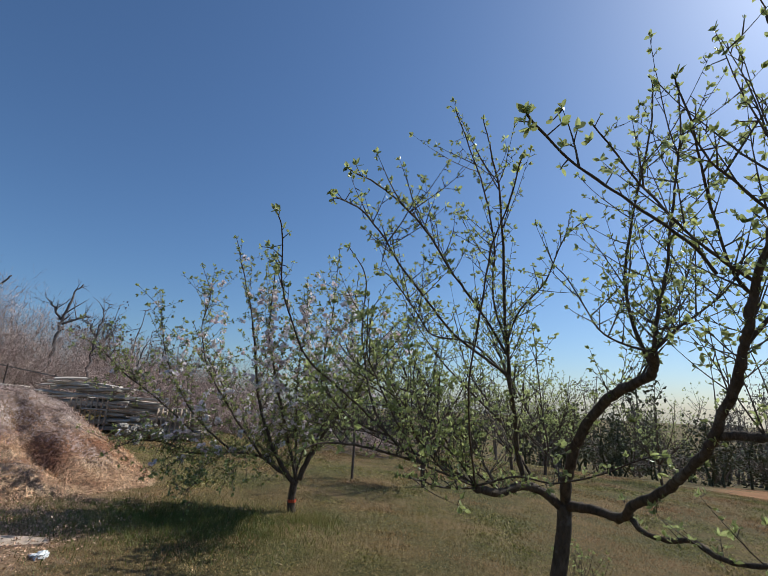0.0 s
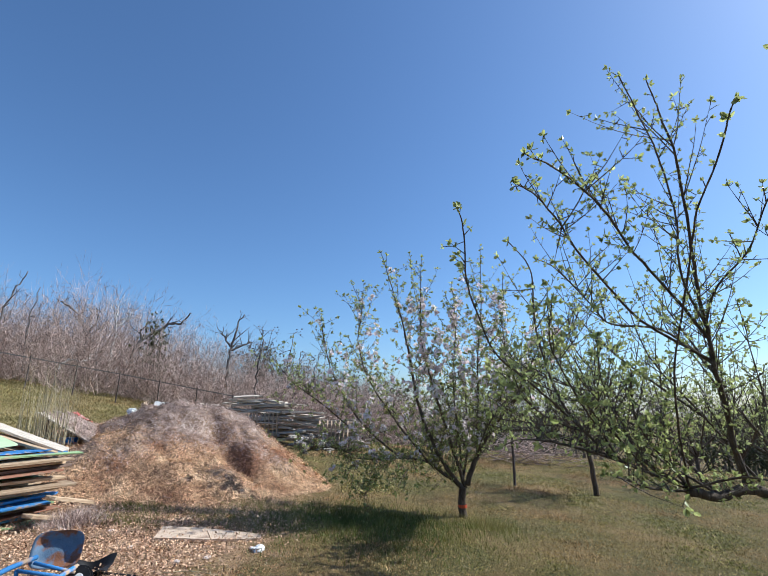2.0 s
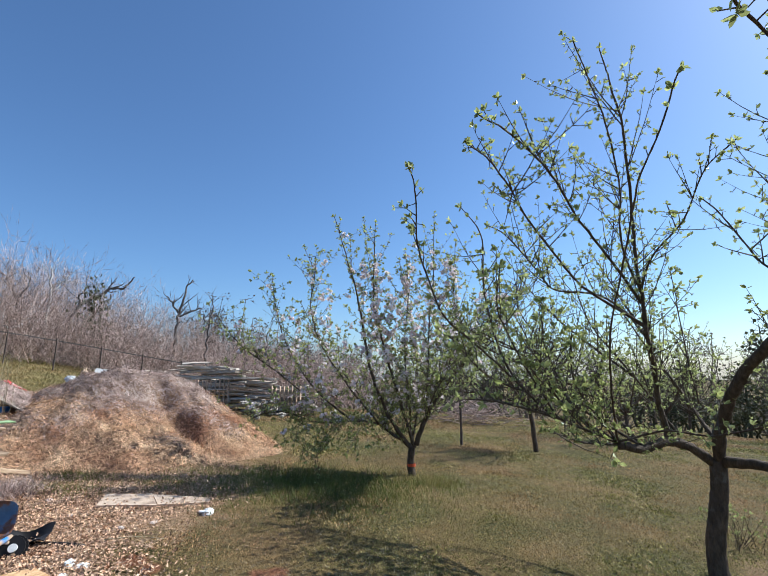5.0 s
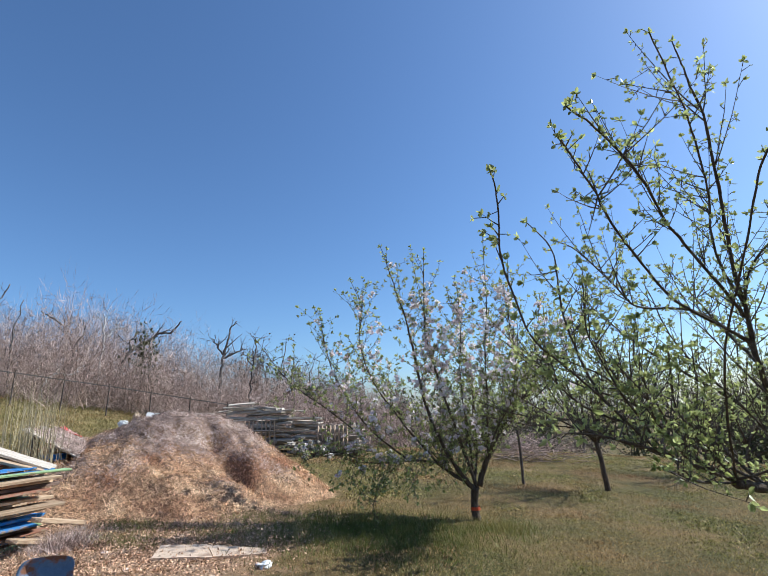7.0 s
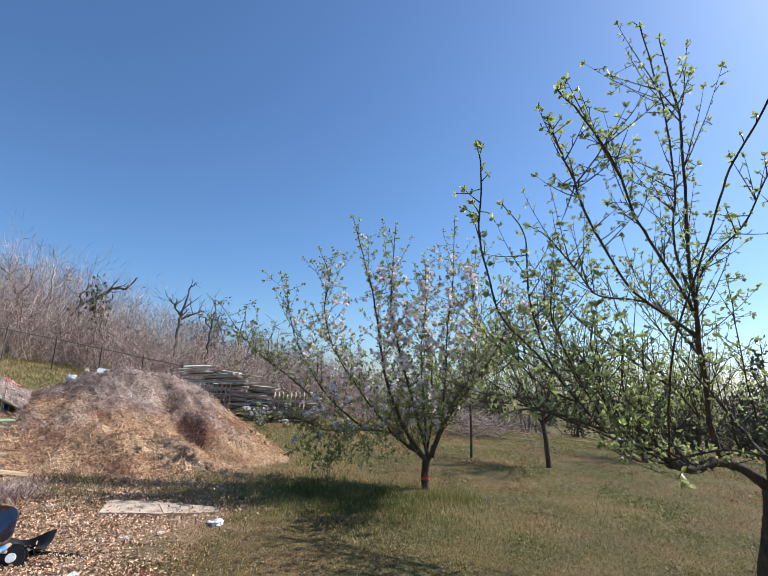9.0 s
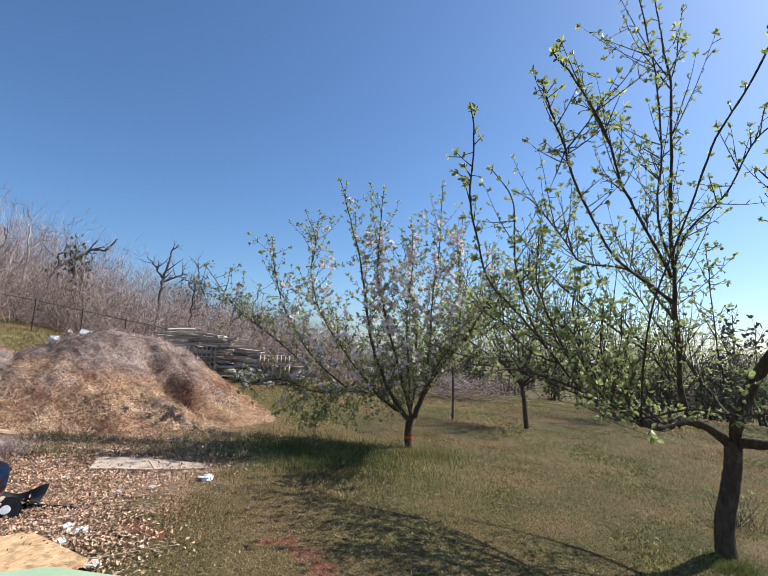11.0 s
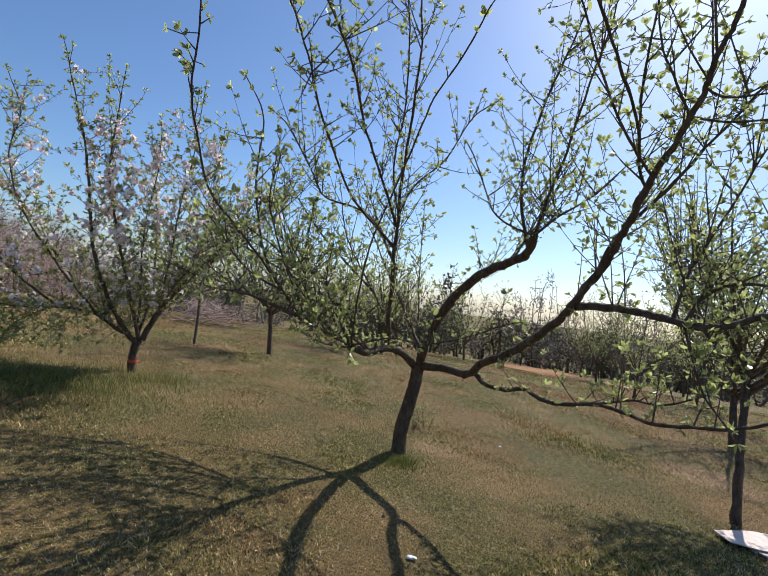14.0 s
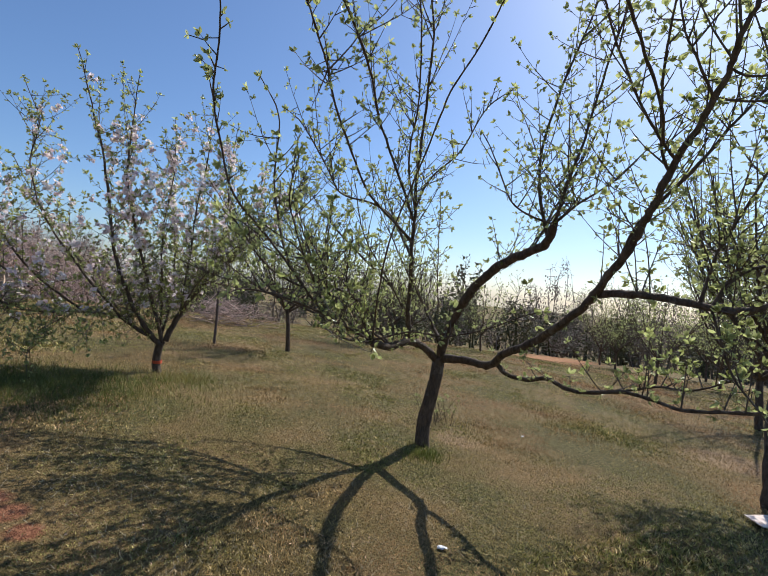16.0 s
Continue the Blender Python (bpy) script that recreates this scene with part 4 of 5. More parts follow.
rb = Soup()
rb.tube([(-1.005, 7.08, land(-1.00, 7.08) + 0.11), (-1.006, 7.08, land(-1.00, 7.08) + 0.145)], [0.054, 0.053], 14, False)
RIBBON = material("orange_ribbon", [(0.3, (0.42, 0.05, 0.02)), (0.7, (0.60, 0.10, 0.035))], 12, 0.6, 0.1)
tagged(new("ribbon", rb.mesh("ribbon", RIBBON)), "orange marker ribbon tied round the tree trunk", "ribbon")

# dead trees standing above the thicket: bearing and height angle along each main stem
def bearing(az, el, r):
    return Vector((CAM_X + r * math.sin(radians(az)), CAM_Y + r * math.cos(radians(az)), EYE + r * math.tan(radians(el))))


def dead_tree(stems, r, thick, seed, mat, sub=6):
    random.seed(seed)
    az0 = stems[0][0][0]
    b = bearing(az0, 0, r)
    b.z = land(b.x, b.y) - 0.1
    root = thing("dead_tree", b, "bare dead tree with crooked broken branches", "tree", "dead trees")
    inv = Matrix.Translation(-b)
    for k, stem in enumerate(stems):
        pts = [bearing(a, e, r + random.uniform(-.15, .15)) for a, e in stem]
        if k == 0:
            pts.insert(0, b)
        line = smooth_line(pts, 5)
        for i in range(2, len(line) - 1):
            line[i] = line[i] + rand_way() * 0.05
        n = len(line) - 1
        w0 = thick * (1 if k == 0 else 0.65)
        rad = [w0 * 0.8 * (1 - 0.7 * i / n) for i in range(n + 1)]
        s = Soup()
        s.tube(line, rad, 6)
        for _ in range(sub):
            i = random.randint(n // 3, n - 1)
            d = (rand_way() + Vector((0, 0, 0.5)) + (line[i + 1] - line[i]).normalized() * 0.5).normalized()
            length = random.uniform(0.3, 0.95)
            q = [line[i], line[i] + d * length * 0.5 + rand_way() * 0.07, line[i] + d * length + rand_way() * 0.14]
            w = rad[i] * 0.55
            s.tube(q, [w, w * 0.7, w * 0.25], 5)
            for _m in range(2):
                s.tube([q[1], q[1] + (d + rand_way()).normalized() * length * 0.45], [w * 0.45, w * 0.15], 4)
        s.v = [inv @ Vector(v) for v in s.v]
        part("stem", s.mesh("stem", mat, True), root)


PALEWOOD = material("bleached_wood", [(0.3, (0.30, 0.28, 0.26)), (0.7, (0.52, 0.50, 0.47))], 5, 0.9, 0.3)
dead_tree([[(-39.4, 3.5), (-38.3, 7.0), (-36.7, 8.4), (-35.5, 9.1), (-34.5, 9.3), (-34.0, 9.7), (-33.4, 10.6)], [(-38.3, 7.0), (-38.4, 8.2), (-37.8, 9.2)]], 20.5, 0.10, 101, DEADWOOD)
dead_tree([[(-28.8, 3.0), (-28.6, 6.3), (-28.2, 8.3), (-28.0, 9.6), (-27.3, 10.8)], [(-28.6, 6.8), (-29.4, 8.0), (-30.0, 8.7)], [(-28.5, 6.4), (-27.0, 7.2), (-26.1, 7.5)]], 20.5, 0.095, 102, DEADWOOD)
dead_tree([[(-25.4, 2.0), (-25.2, 5.4), (-24.9, 7.8), (-25.2, 8.7)], [(-25.2, 5.5), (-26.0, 6.7), (-26.8, 7.2)]], 19.5, 0.07, 103, DEADWOOD)
dead_tree([[(-43.2, 3.0), (-43.6, 7.0), (-44.9, 9.8), (-45.9, 10.3), (-46.7, 10.8)], [(-43.6, 7.0), (-42.9, 8.8), (-43.0, 10.2)]], 20.5, 0.085, 104, DEADWOOD)
dead_tree([[(-41.0, 4.0), (-41.0, 9.4), (-41.2, 11.0)], [(-41.0, 8.2), (-40.2, 9.2), (-39.6, 10.2)]], 20.5, 0.075, 105, PALEWOOD, 6)
dead_tree([[(-45.6, 3.6), (-44.8, 4.6), (-43.6, 4.5), (-42.8, 5.2), (-42.0, 5.7)]], 18.0, 0.035, 106, PALEWOOD, 4)
dead_tree([[(-50.9, 4.0), (-51.0, 8.0), (-50.3, 11.0), (-49.5, 13.2)]], 18.4, 0.06, 107, DEADWOOD)
dead_tree([[(-48.4, 4.0), (-48.6, 8.0), (-48.2, 11.8)]], 18.9, 0.05, 108, DEADWOOD)
dead_tree([[(-20.9, 1.0), (-20.6, 4.0), (-20.2, 6.0)]], 20.5, 0.06, 109, DEADWOOD)
dead_tree([[(-18.6, 1.0), (-18.3, 4.6), (-17.6, 6.9)]], 21.0, 0.05, 110, DEADWOOD)
for az, el, me in ((-44.2, 12.9, shrubs[0]), (-37.0, 10.9, far_leafy[0]), (-48.0, 11.8, shrubs[1])):
    p = bearing(az, el, 19.5)
    g = land(p.x, p.y)
    ob = new("tall_shrub", me)
    ob.matrix_world = Matrix.LocRotScale((p.x, p.y, g - 0.05), Euler((0, 0, az)), (0.55, 0.55, (p.z - g) / (3.0 if me in shrubs else 4.6)))
    tagged(ob, "taller shrub rising out of the thicket", "shrub", "thicket shrubs")

# ---------------------------------------------------------------- yard things
def paint(name, c, worn=(0.38, 0.27, 0.18), amount=0.52):
    c2 = tuple(v * 0.75 for v in c)
    return material(name, [(0.3, c2), (0.7, c)], 6, 0.7, 0.25, 60, (1, 9, 9), coarse=(5.0, worn, amount, amount + 0.10), vary=0.3)


BLUE = paint("blue_paint", (0.05, 0.21, 0.50))
MINT = paint("mint_paint", (0.28, 0.40, 0.20))
RUST = paint("red_brown_paint", (0.45, 0.20, 0.12))
BARE = material("bare_lumber", [(0.3, (0.34, 0.22, 0.13)), (0.7, (0.58, 0.43, 0.29))], 6, 0.85, 0.3, 60, (1, 9, 9), vary=0.3)
DARKW = material("dark_lumber", [(0.3, (0.10, 0.065, 0.05)), (0.7, (0.24, 0.16, 0.12))], 6, 0.9, 0.3, 60, (1, 9, 9), vary=0.3)
OSB = material("strand_board", [(0.35, (0.50, 0.28, 0.13)), (0.65, (0.74, 0.48, 0.26))], 28, 0.8, 0.4, 40, (1, 0.35, 1), coarse=(12.0, (0.36, 0.22, 0.10), 0.5, 0.62))
MINTFLAT = material("mint_sheet", [(0.35, (0.36, 0.45, 0.27)), (0.65, (0.42, 0.51, 0.32))], 4, 0.6, 0.1, coarse=(3.0, (0.28, 0.40, 0.24), 0.6, 0.75))
WHITE = material("white_plastic", [(0.3, (0.66, 0.65, 0.63)), (0.7, (0.82, 0.81, 0.79))], 10, 0.6, 0.3)
TANB = material("tan_board", [(0.3, (0.44, 0.32, 0.23)), (0.7, (0.66, 0.51, 0.38))], 5, 0.9, 0.4, coarse=(6.0, (0.30, 0.21, 0.15), 0.5, 0.65))
CARD = material("weathered_card", [(0.3, (0.56, 0.43, 0.36)), (0.7, (0.78, 0.68, 0.60))], 6, 0.85, 0.3, coarse=(7.0, (0.33, 0.23, 0.17), 0.56, 0.64), vary=0.2)
STONE = material("pale_rubble", [(0.3, (0.25, 0.215, 0.17)), (0.7, (0.50, 0.445, 0.38))], 9, 0.95, 0.6, vary=0.25)
BLACK = material("black_plastic", [(0.3, (0.008, 0.007, 0.007)), (0.7, (0.02, 0.017, 0.015))], 8, 0.5, 0.0)
STEEL = material("worn_tray", [(0.3, (0.08, 0.13, 0.20)), (0.7, (0.14, 0.21, 0.30))], 7, 0.7, 0.2, coarse=(6.0, (0.20, 0.085, 0.045), 0.5, 0.6))
BARREL = material("blue_barrel", [(0.3, (0.03, 0.16, 0.55)), (0.7, (0.05, 0.24, 0.68))], 5, 0.45, 0.1)
REDP = material("red_plastic", [(0.3, (0.50, 0.035, 0.025)), (0.7, (0.65, 0.06, 0.04))], 5, 0.5, 0.1)
POSTM = material("rusty_post", [(0.3, (0.06, 0.05, 0.045)), (0.7, (0.16, 0.12, 0.10))], 20, 0.8, 0.3)
WIRE = material("fence_wire", [(0.3, (0.10, 0.09, 0.085)), (0.7, (0.2, 0.18, 0.17))], 20, 0.6, 0.0)


def board_mesh(name, size, mat, jag=0.006, bow=0.0, cuts=6):
    """A plank with uneven edges, slightly bowed, bevelled."""
    bm = bmesh.new()
    bmesh.ops.create_cube(bm, size=1.0)
    bmesh.ops.scale(bm, vec=size, verts=bm.verts)
    long_edges = [e for e in bm.edges if abs((e.verts[0].co - e.verts[1].co).x) > size[0] * 0.9]
    bmesh.ops.subdivide_edges(bm, edges=long_edges, cuts=cuts, use_grid_fill=True)
    for v in bm.verts:
        v.co.y += random.uniform(-jag, jag)
        v.co.z += random.uniform(-jag, jag) * 0.4 + bow * (1 - (2 * v.co.x / size[0]) ** 2)
    for v in bm.verts:
        if abs(v.co.x) > size[0] * 0.49:
            v.co.x += random.uniform(-jag, jag) * 3
    bmesh.ops.bevel(bm, geom=bm.edges[:], offset=min(size[2] * 0.12, 0.004), segments=1, affect="EDGES")
    me = bpy.data.meshes.new(name)
    bm.to_mesh(me)
    bm.free()
    me.materials.append(mat)
    return me


before_lumber = set(scene.objects)


def lumber():
    """Painted planks stacked in layers with gaps; the far ends are uneven."""
    random.seed(61)
    u = Vector((-0.15, 0.989, 0))
    w = Vector((-0.989, -0.15, 0))
    yaw = math.atan2(u.y, u.x)
    mats = [BARE, BLUE, MINT, BARE, RUST, BARE, DARKW, MINT, BLUE, BARE, RUST, DARKW]
    names = {BARE: "bare weathered plank in the lumber stack", BLUE: "blue-painted plank in the lumber stack", MINT: "mint-green painted plank in the lumber stack",
             RUST: "reddish-brown painted plank in the lumber stack", DARKW: "dark stained plank in the lumber stack"}
    front = Vector((-5.60, 3.55, 0))
    z = 0.03
    for layer in range(21):
        th = random.choice((0.018, 0.022, 0.03, 0.03))
        for row in range(3):
            m = random.choice(mats)
            length = random.uniform(2.9, 3.6)
            end = random.uniform(-0.12, 0.20) + 0.16 + layer * 0.006
            c = front + u * (end - length / 2) + w * (0.13 + row * 0.30 + random.uniform(-0.06, 0.03) - layer * 0.002)
            ob = new("plank", board_mesh("plank", (length, random.uniform(0.09, 0.24), th), m, 0.007, random.uniform(-0.01, 0.01)))
            ob.matrix_world = Matrix.LocRotScale((c.x, c.y, z + th / 2), Euler((random.uniform(-.05, .05), random.uniform(-.012, .012), yaw + random.uniform(-.09, .09))), None)
            tagged(ob, names[m], "plank", "lumber stack")
        z += th + random.choice((0.003, 0.010, 0.022))
    for c, along, size, m, lab in (((-6.50, 3.12, 0.90), (0.62, 0.72, -0.22), (1.5, 0.28, 0.03), BARE, "wide weathered board lying on the lumber stack"),
                                   ((-6.22, 3.42, 0.91), (0.66, 0.66, -0.26), (1.25, 0.22, 0.03), BARE, "bare board lying askew on the lumber stack"),
                                   ((-6.38, 3.46, 1.00), (0.68, 0.66, -0.33), (1.45, 0.30, 0.03), GREYWOOD, "grey weathered board lying askew on the lumber stack"),
                                   ((-6.12, 3.18, 0.95), (0.80, 0.45, -0.34), (0.56, 0.30, 0.018), MINTFLAT, "mint-green painted offcut on the lumber stack"),
                                   ((-6.75, 2.9, 0.95), (0.1, 0.99, -0.1), (1.2, 0.5, 0.018), OSB, "sheet of strand board on the lumber stack")):
        x = Vector(along).normalized()
        y = Vector((0, 0, 1)).cross(x).normalized()
        mw = Matrix((x, y, x.cross(y))).transposed().to_4x4()
        mw.translation = c
        ob = new("board", board_mesh("board", size, m, 0.006))
        ob.matrix_world = mw
        tagged(ob, lab, "board", "lumber stack")
    for dx, dw, dz in ((0.35, -0.12, 0.25), (0.1, -0.16, 0.12)):
        c = front + u * dx + w * dw
        ob = new("plank", board_mesh("plank", (0.8, 0.12, 0.04), BARE, 0.005))
        ob.matrix_world = Matrix.LocRotScale((c.x, c.y, dz), Euler((0.1, 0.25, yaw + 0.3)), None)
        tagged(ob, "short bare offcut leaning on the lumber stack", "plank", "lumber stack")


lumber()
settle(before_lumber, (-0.38, 0.0, 0.0))


def sheet(name, corners, thick, mat, label, category, wave=0.0, seed=1, n=8):
    """A thin sheet between four corners, with waviness."""
    random.seed(seed)
    c = [Vector(p) for p in corners]
    s = Soup()
    for side in (0, 1):
        for i in range(n + 1):
            for j in range(n + 1):
                a, b = i / n, j / n
                p = c[0].lerp(c[1], a).lerp(c[3].lerp(c[2], a), b)
                p = p + Vector((0, 0, wave * noise.noise((p.x * 4, p.y * 4, seed * 1.7)) - side * thick))
                s.v.append(p)
    k = (n + 1) ** 2
    for i in range(n):
        for j in range(n):
            a = i * (n + 1) + j
            s.f.append((a, a + n + 1, a + n + 2, a + 1))
            s.f.append((k + a, k + a + 1, k + a + n + 2, k + a + n + 1))
    rim = [i * (n + 1) for i in range(n + 1)] + [n * (n + 1) + j for j in range(1, n + 1)] + [i * (n + 1) + n for i in range(n - 1, -1, -1)] + [j for j in range(n - 1, 0, -1)]
    for a, b in zip(rim, rim[1:] + rim[:1]):
        s.f.append((a, b, b + k, a + k))
    centre = sum(c, Vector()) / 4
    s.v = [v - centre for v in s.v]
    ob = new(name, s.mesh(name, mat, False))
    ob.location = centre
    return tagged(ob, label, category)


def on(x, y, h):
    return (x, y, land(x, y) + h)


def flat(x, y, h):
    """A point h above the yard, in the yard's axes."""
    return (x, y, h)


before_yard = set(scene.objects)


sheet("strand_board", [flat(-3.66, 2.66, .06), flat(-3.02, 2.56, .06), flat(-2.85, 1.75, .10), flat(-3.9, 1.85, .10)], 0.014, OSB, "orange-tan strand board sheet lying near the lumber", "board", 0.0, 3)
sheet("painted_sheet", [(-2.50, 1.88, .41), (-1.95, 2.05, .40), (-1.80, 1.35, .43), (-3.25, 1.2, .42)], 0.012, MINTFLAT, "pale green painted panel propped over other boards", "panel", 0.01, 4)
for k, (x, y) in enumerate(((-2.9, 1.55), (-2.2, 1.65), (-2.6, 1.45))):
    ob = new("block", board_mesh("block", (0.3, 0.2, 0.30), BARE, 0.004))
    ob.matrix_world = Matrix.LocRotScale(flat(x, y, 0.27), Euler((0, 0, k * 0.7)), None)
    tagged(ob, "rough timber block under the green panel", "block", "timber blocks")


def lump(name, at, size, mat, label, category, seed, group=""):
    """An uneven crumpled lump."""
    bm = bmesh.new()
    bmesh.ops.create_icosphere(bm, subdivisions=3, radius=1.0)
    for v in bm.verts:
        d = 1 + 0.45 * noise.noise(v.co * 1.7 + Vector((seed * 3.1, 0, 0))) + 0.3 * noise.noise(v.co * 4.5 + Vector((0, seed * 1.9, 0)))
        v.co = Vector((v.co.x * size[0] * d, v.co.y * size[1] * d, v.co.z * size[2] * d))
    me = bpy.data.meshes.new(name)
    bm.to_mesh(me)
    bm.free()
    me.materials.append(mat)
    ob = new(name, me)
    ob.matrix_world = Matrix.LocRotScale(at, Euler((0, 0, seed * 1.3)), None)
    return tagged(ob, label, category, group)


lump("plastic_scrap", flat(-3.52, 4.24, .03), (0.075, 0.045, 0.032), WHITE, "crumpled white plastic scrap in the grass", "litter", 1)


def wheelbarrow():
    """Old barrow lying with its handles towards the lawn, tray tipped up."""
    b = Vector(flat(-4.10, 2.52, 0))
    root = thing("wheelbarrow", b, "old wheelbarrow with rusty blue tray and blue handles", "wheelbarrow")
    bm = bmesh.new()
    bmesh.ops.create_grid(bm, x_segments=14, y_segments=12, size=0.5)
    for v in bm.verts:
        x, y = v.co.x * 2, v.co.y * 2
        e = (abs(x) ** 4 + abs(y) ** 4) ** 0.25
        k = 1.0 if e < 1e-6 else max(abs(x), abs(y)) / e
        v.co = Vector((x * k * 0.175, y * k * 0.135, 0.06 * max(0.0, (max(abs(x), abs(y)) - 0.6) / 0.4) ** 1.3))
    bmesh.ops.solidify(bm, geom=bm.faces[:], thickness=0.006)
    me = bpy.data.meshes.new("tray")
    bm.to_mesh(me)
    bm.free()
    me.materials.append(STEEL)
    me.polygons.foreach_set("use_smooth", [True] * len(me.polygons))
    n = Vector((0.72, -0.62, 0.42)).normalized()
    ax = Vector((0, 0, 1)).cross(n).normalized()
    ay = n.cross(ax)
    m = Matrix((ax, ay, n)).transposed().to_4x4()
    m.translation = Vector((-0.22, 0.20, 0.24))
    part("tray", me, root, "shallow worn blue-grey tray with rust", m)
    for p, q in (((-0.25, 0.06, 0.22), (0.02, -0.52, 0.19)), ((-0.02, 0.25, 0.15), (0.27, -0.24, 0.11))):
        s = Soup()
        s.tube(smooth_line([p, Vector(p).lerp(Vector(q), 0.5) + Vector((0, 0, 0.02)), q], 5), [0.019] * 11, 8)
        part("handle", s.mesh("handle", BLUE, True), root, "blue tubular handle")
    for p, q in (((-0.13, -0.13, 0.20), (0.05, 0.08, 0.14)), ((-0.2, 0.02, 0.20), (0.02, 0.22, 0.12)), ((-0.13, -0.13, 0.20), (-0.16, -0.10, 0.0))):
        s = Soup()
        s.tube([p, q], [0.014, 0.014], 8)
        part("brace", s.mesh("brace", BLUE, True), root)
    bm = bmesh.new()
    bmesh.ops.create_cone(bm, cap_ends=True, segments=20, radius1=0.095, radius2=0.095, depth=0.05)
    bmesh.ops.bevel(bm, geom=bm.edges[:], offset=0.018, segments=2, affect="EDGES")
    me = bpy.data.meshes.new("tyre")
    bm.to_mesh(me)
    bm.free()
    me.materials.append(BLACK)
    wheel = part("wheel", me, root, "black rubber wheel", Matrix.LocRotScale((0.05, 0.24, 0.08), Euler((radians(60), 0, radians(40))), None))
    bm = bmesh.new()
    bmesh.ops.create_cone(bm, cap_ends=True, segments=16, radius1=0.036, radius2=0.03, depth=0.075)
    me = bpy.data.meshes.new("hub")
    bm.to_mesh(me)
    bm.free()
    me.materials.append(WHITE)
    part("hub", me, wheel, "white hub")
    sheet("plastic_sheet", [flat(-4.40, 2.94, .15), flat(-4.16, 3.14, .11), flat(-3.99, 2.94, .02), flat(-4.22, 2.74, .05)], 0.006, BLACK, "crumpled black plastic beside the wheelbarrow", "plastic sheet", 0.16, 9, 20)
    sheet("plastic_sheet", [flat(-4.60, 2.72, .07), flat(-4.32, 2.90, .05), flat(-4.16, 2.60, .02), flat(-4.44, 2.38, .04)], 0.006, BLACK, "crumpled black plastic under the wheelbarrow", "plastic sheet", 0.12, 19, 16)
    st = Soup()
    st.tube(smooth_line([flat(-4.16, 2.92, .04), flat(-3.98, 3.02, .045), flat(-3.78, 3.12, .03)], 3), [0.022, 0.018, 0.02, 0.017, 0.018, 0.02, 0.016], 6)
    tagged(new("stick", st.mesh("stick", BLACK, True)), "charred dark stick on the dead leaves", "stick")


wheelbarrow()
settle(before_yard)
sheet("ground_board", [on(-3.66, 4.97, .035), on(-3.215, 5.14, .03), on(-3.44, 5.44, .035), on(-3.79, 5.29, .04)], 0.022, TANB, "pale weathered board lying flat in the grass", "board", 0.006, 5)
sheet("ground_board", [on(-3.22, 5.16, .027), on(-2.84, 5.38, .02), on(-2.90, 5.50, .025), on(-3.43, 5.43, .031)], 0.018, TANB, "ragged broken end of a weathered board in the grass", "board", 0.012, 15)
for k, (x, y, q) in enumerate(((-3.07, 3.95, 0.06), (-2.98, 3.93, 0.055), (-2.99, 3.77, 0.055), (-3.16, 4.57, 0.035), (-3.01, 4.75, 0.035), (-2.80, 5.10, 0.035), (-2.68, 3.60, 0.05), (-3.70, 4.74, 0.04), (-4.15, 5.05, 0.04))):
    lump("litter_scrap", on(x, y, .014), (q * 0.8, q * 0.55, q * 0.35), WHITE if q > 0.05 else CARD, "small pale crumpled scrap among dead leaves", "litter", 4 + k, "pale scraps")
for line in (((-3.12, 3.80), (-2.95, 3.68), (-2.59, 3.72)), ((-2.72, 3.61), (-2.58, 3.74), (-2.38, 3.90)), ((-3.10, 4.30), (-2.95, 4.42), (-2.75, 4.45))):
    st = Soup()
    st.tube(smooth_line([on(x, y, .03 - .008 * i) for i, (x, y) in enumerate(line)], 4), [0.0038 - 0.0002 * i for i in range(9)], 5)
    tagged(new("dry_cane", st.mesh("dry_cane", DRY, True)), "thin dry straw-coloured cane on the ground", "cane", "dry canes")
lump("plastic_scrap", on(0.38, 3.14, .012), (0.028, 0.013, 0.006), WHITE, "small white scrap on the lawn", "litter", 2)
lump("plastic_scrap", on(2.44, 4.76, .01), (0.020, 0.012, 0.004), WHITE, "small white scrap on the lawn", "litter", 3)
for k, (x, y, w, d, rz, tilt) in enumerate(((3.35, 2.80, 0.62, 0.34, -0.35, 0.03), (3.23, 2.64, 0.50, 0.26, -0.15, 0.05), (3.55, 2.58, 0.55, 0.40, 0.2, 0.04), (3.05, 2.86, 0.30, 0.22, -0.6, 0.02), (3.09, 2.54, 0.34, 0.2, 0.3, 0.06))):
    ca, sa = math.cos(rz), math.sin(rz)
    cs = [(x + ca * a * w / 2 - sa * b * d / 2, y + sa * a * w / 2 + ca * b * d / 2) for a, b in ((-1, 1), (-1.1, -1), (1, -1.05), (1.05, 0.9))]
    ob = sheet("cardboard", [on(p[0], p[1], 0.015 + 0.008 * k + (0.4 * tilt if i > 1 else 0)) for i, p in enumerate(cs)], 0.006, CARD, "torn pale cardboard sheet lying on the grass", "cardboard", 0.018, 6 + k, 14)
    ob["group"] = "torn cardboard"


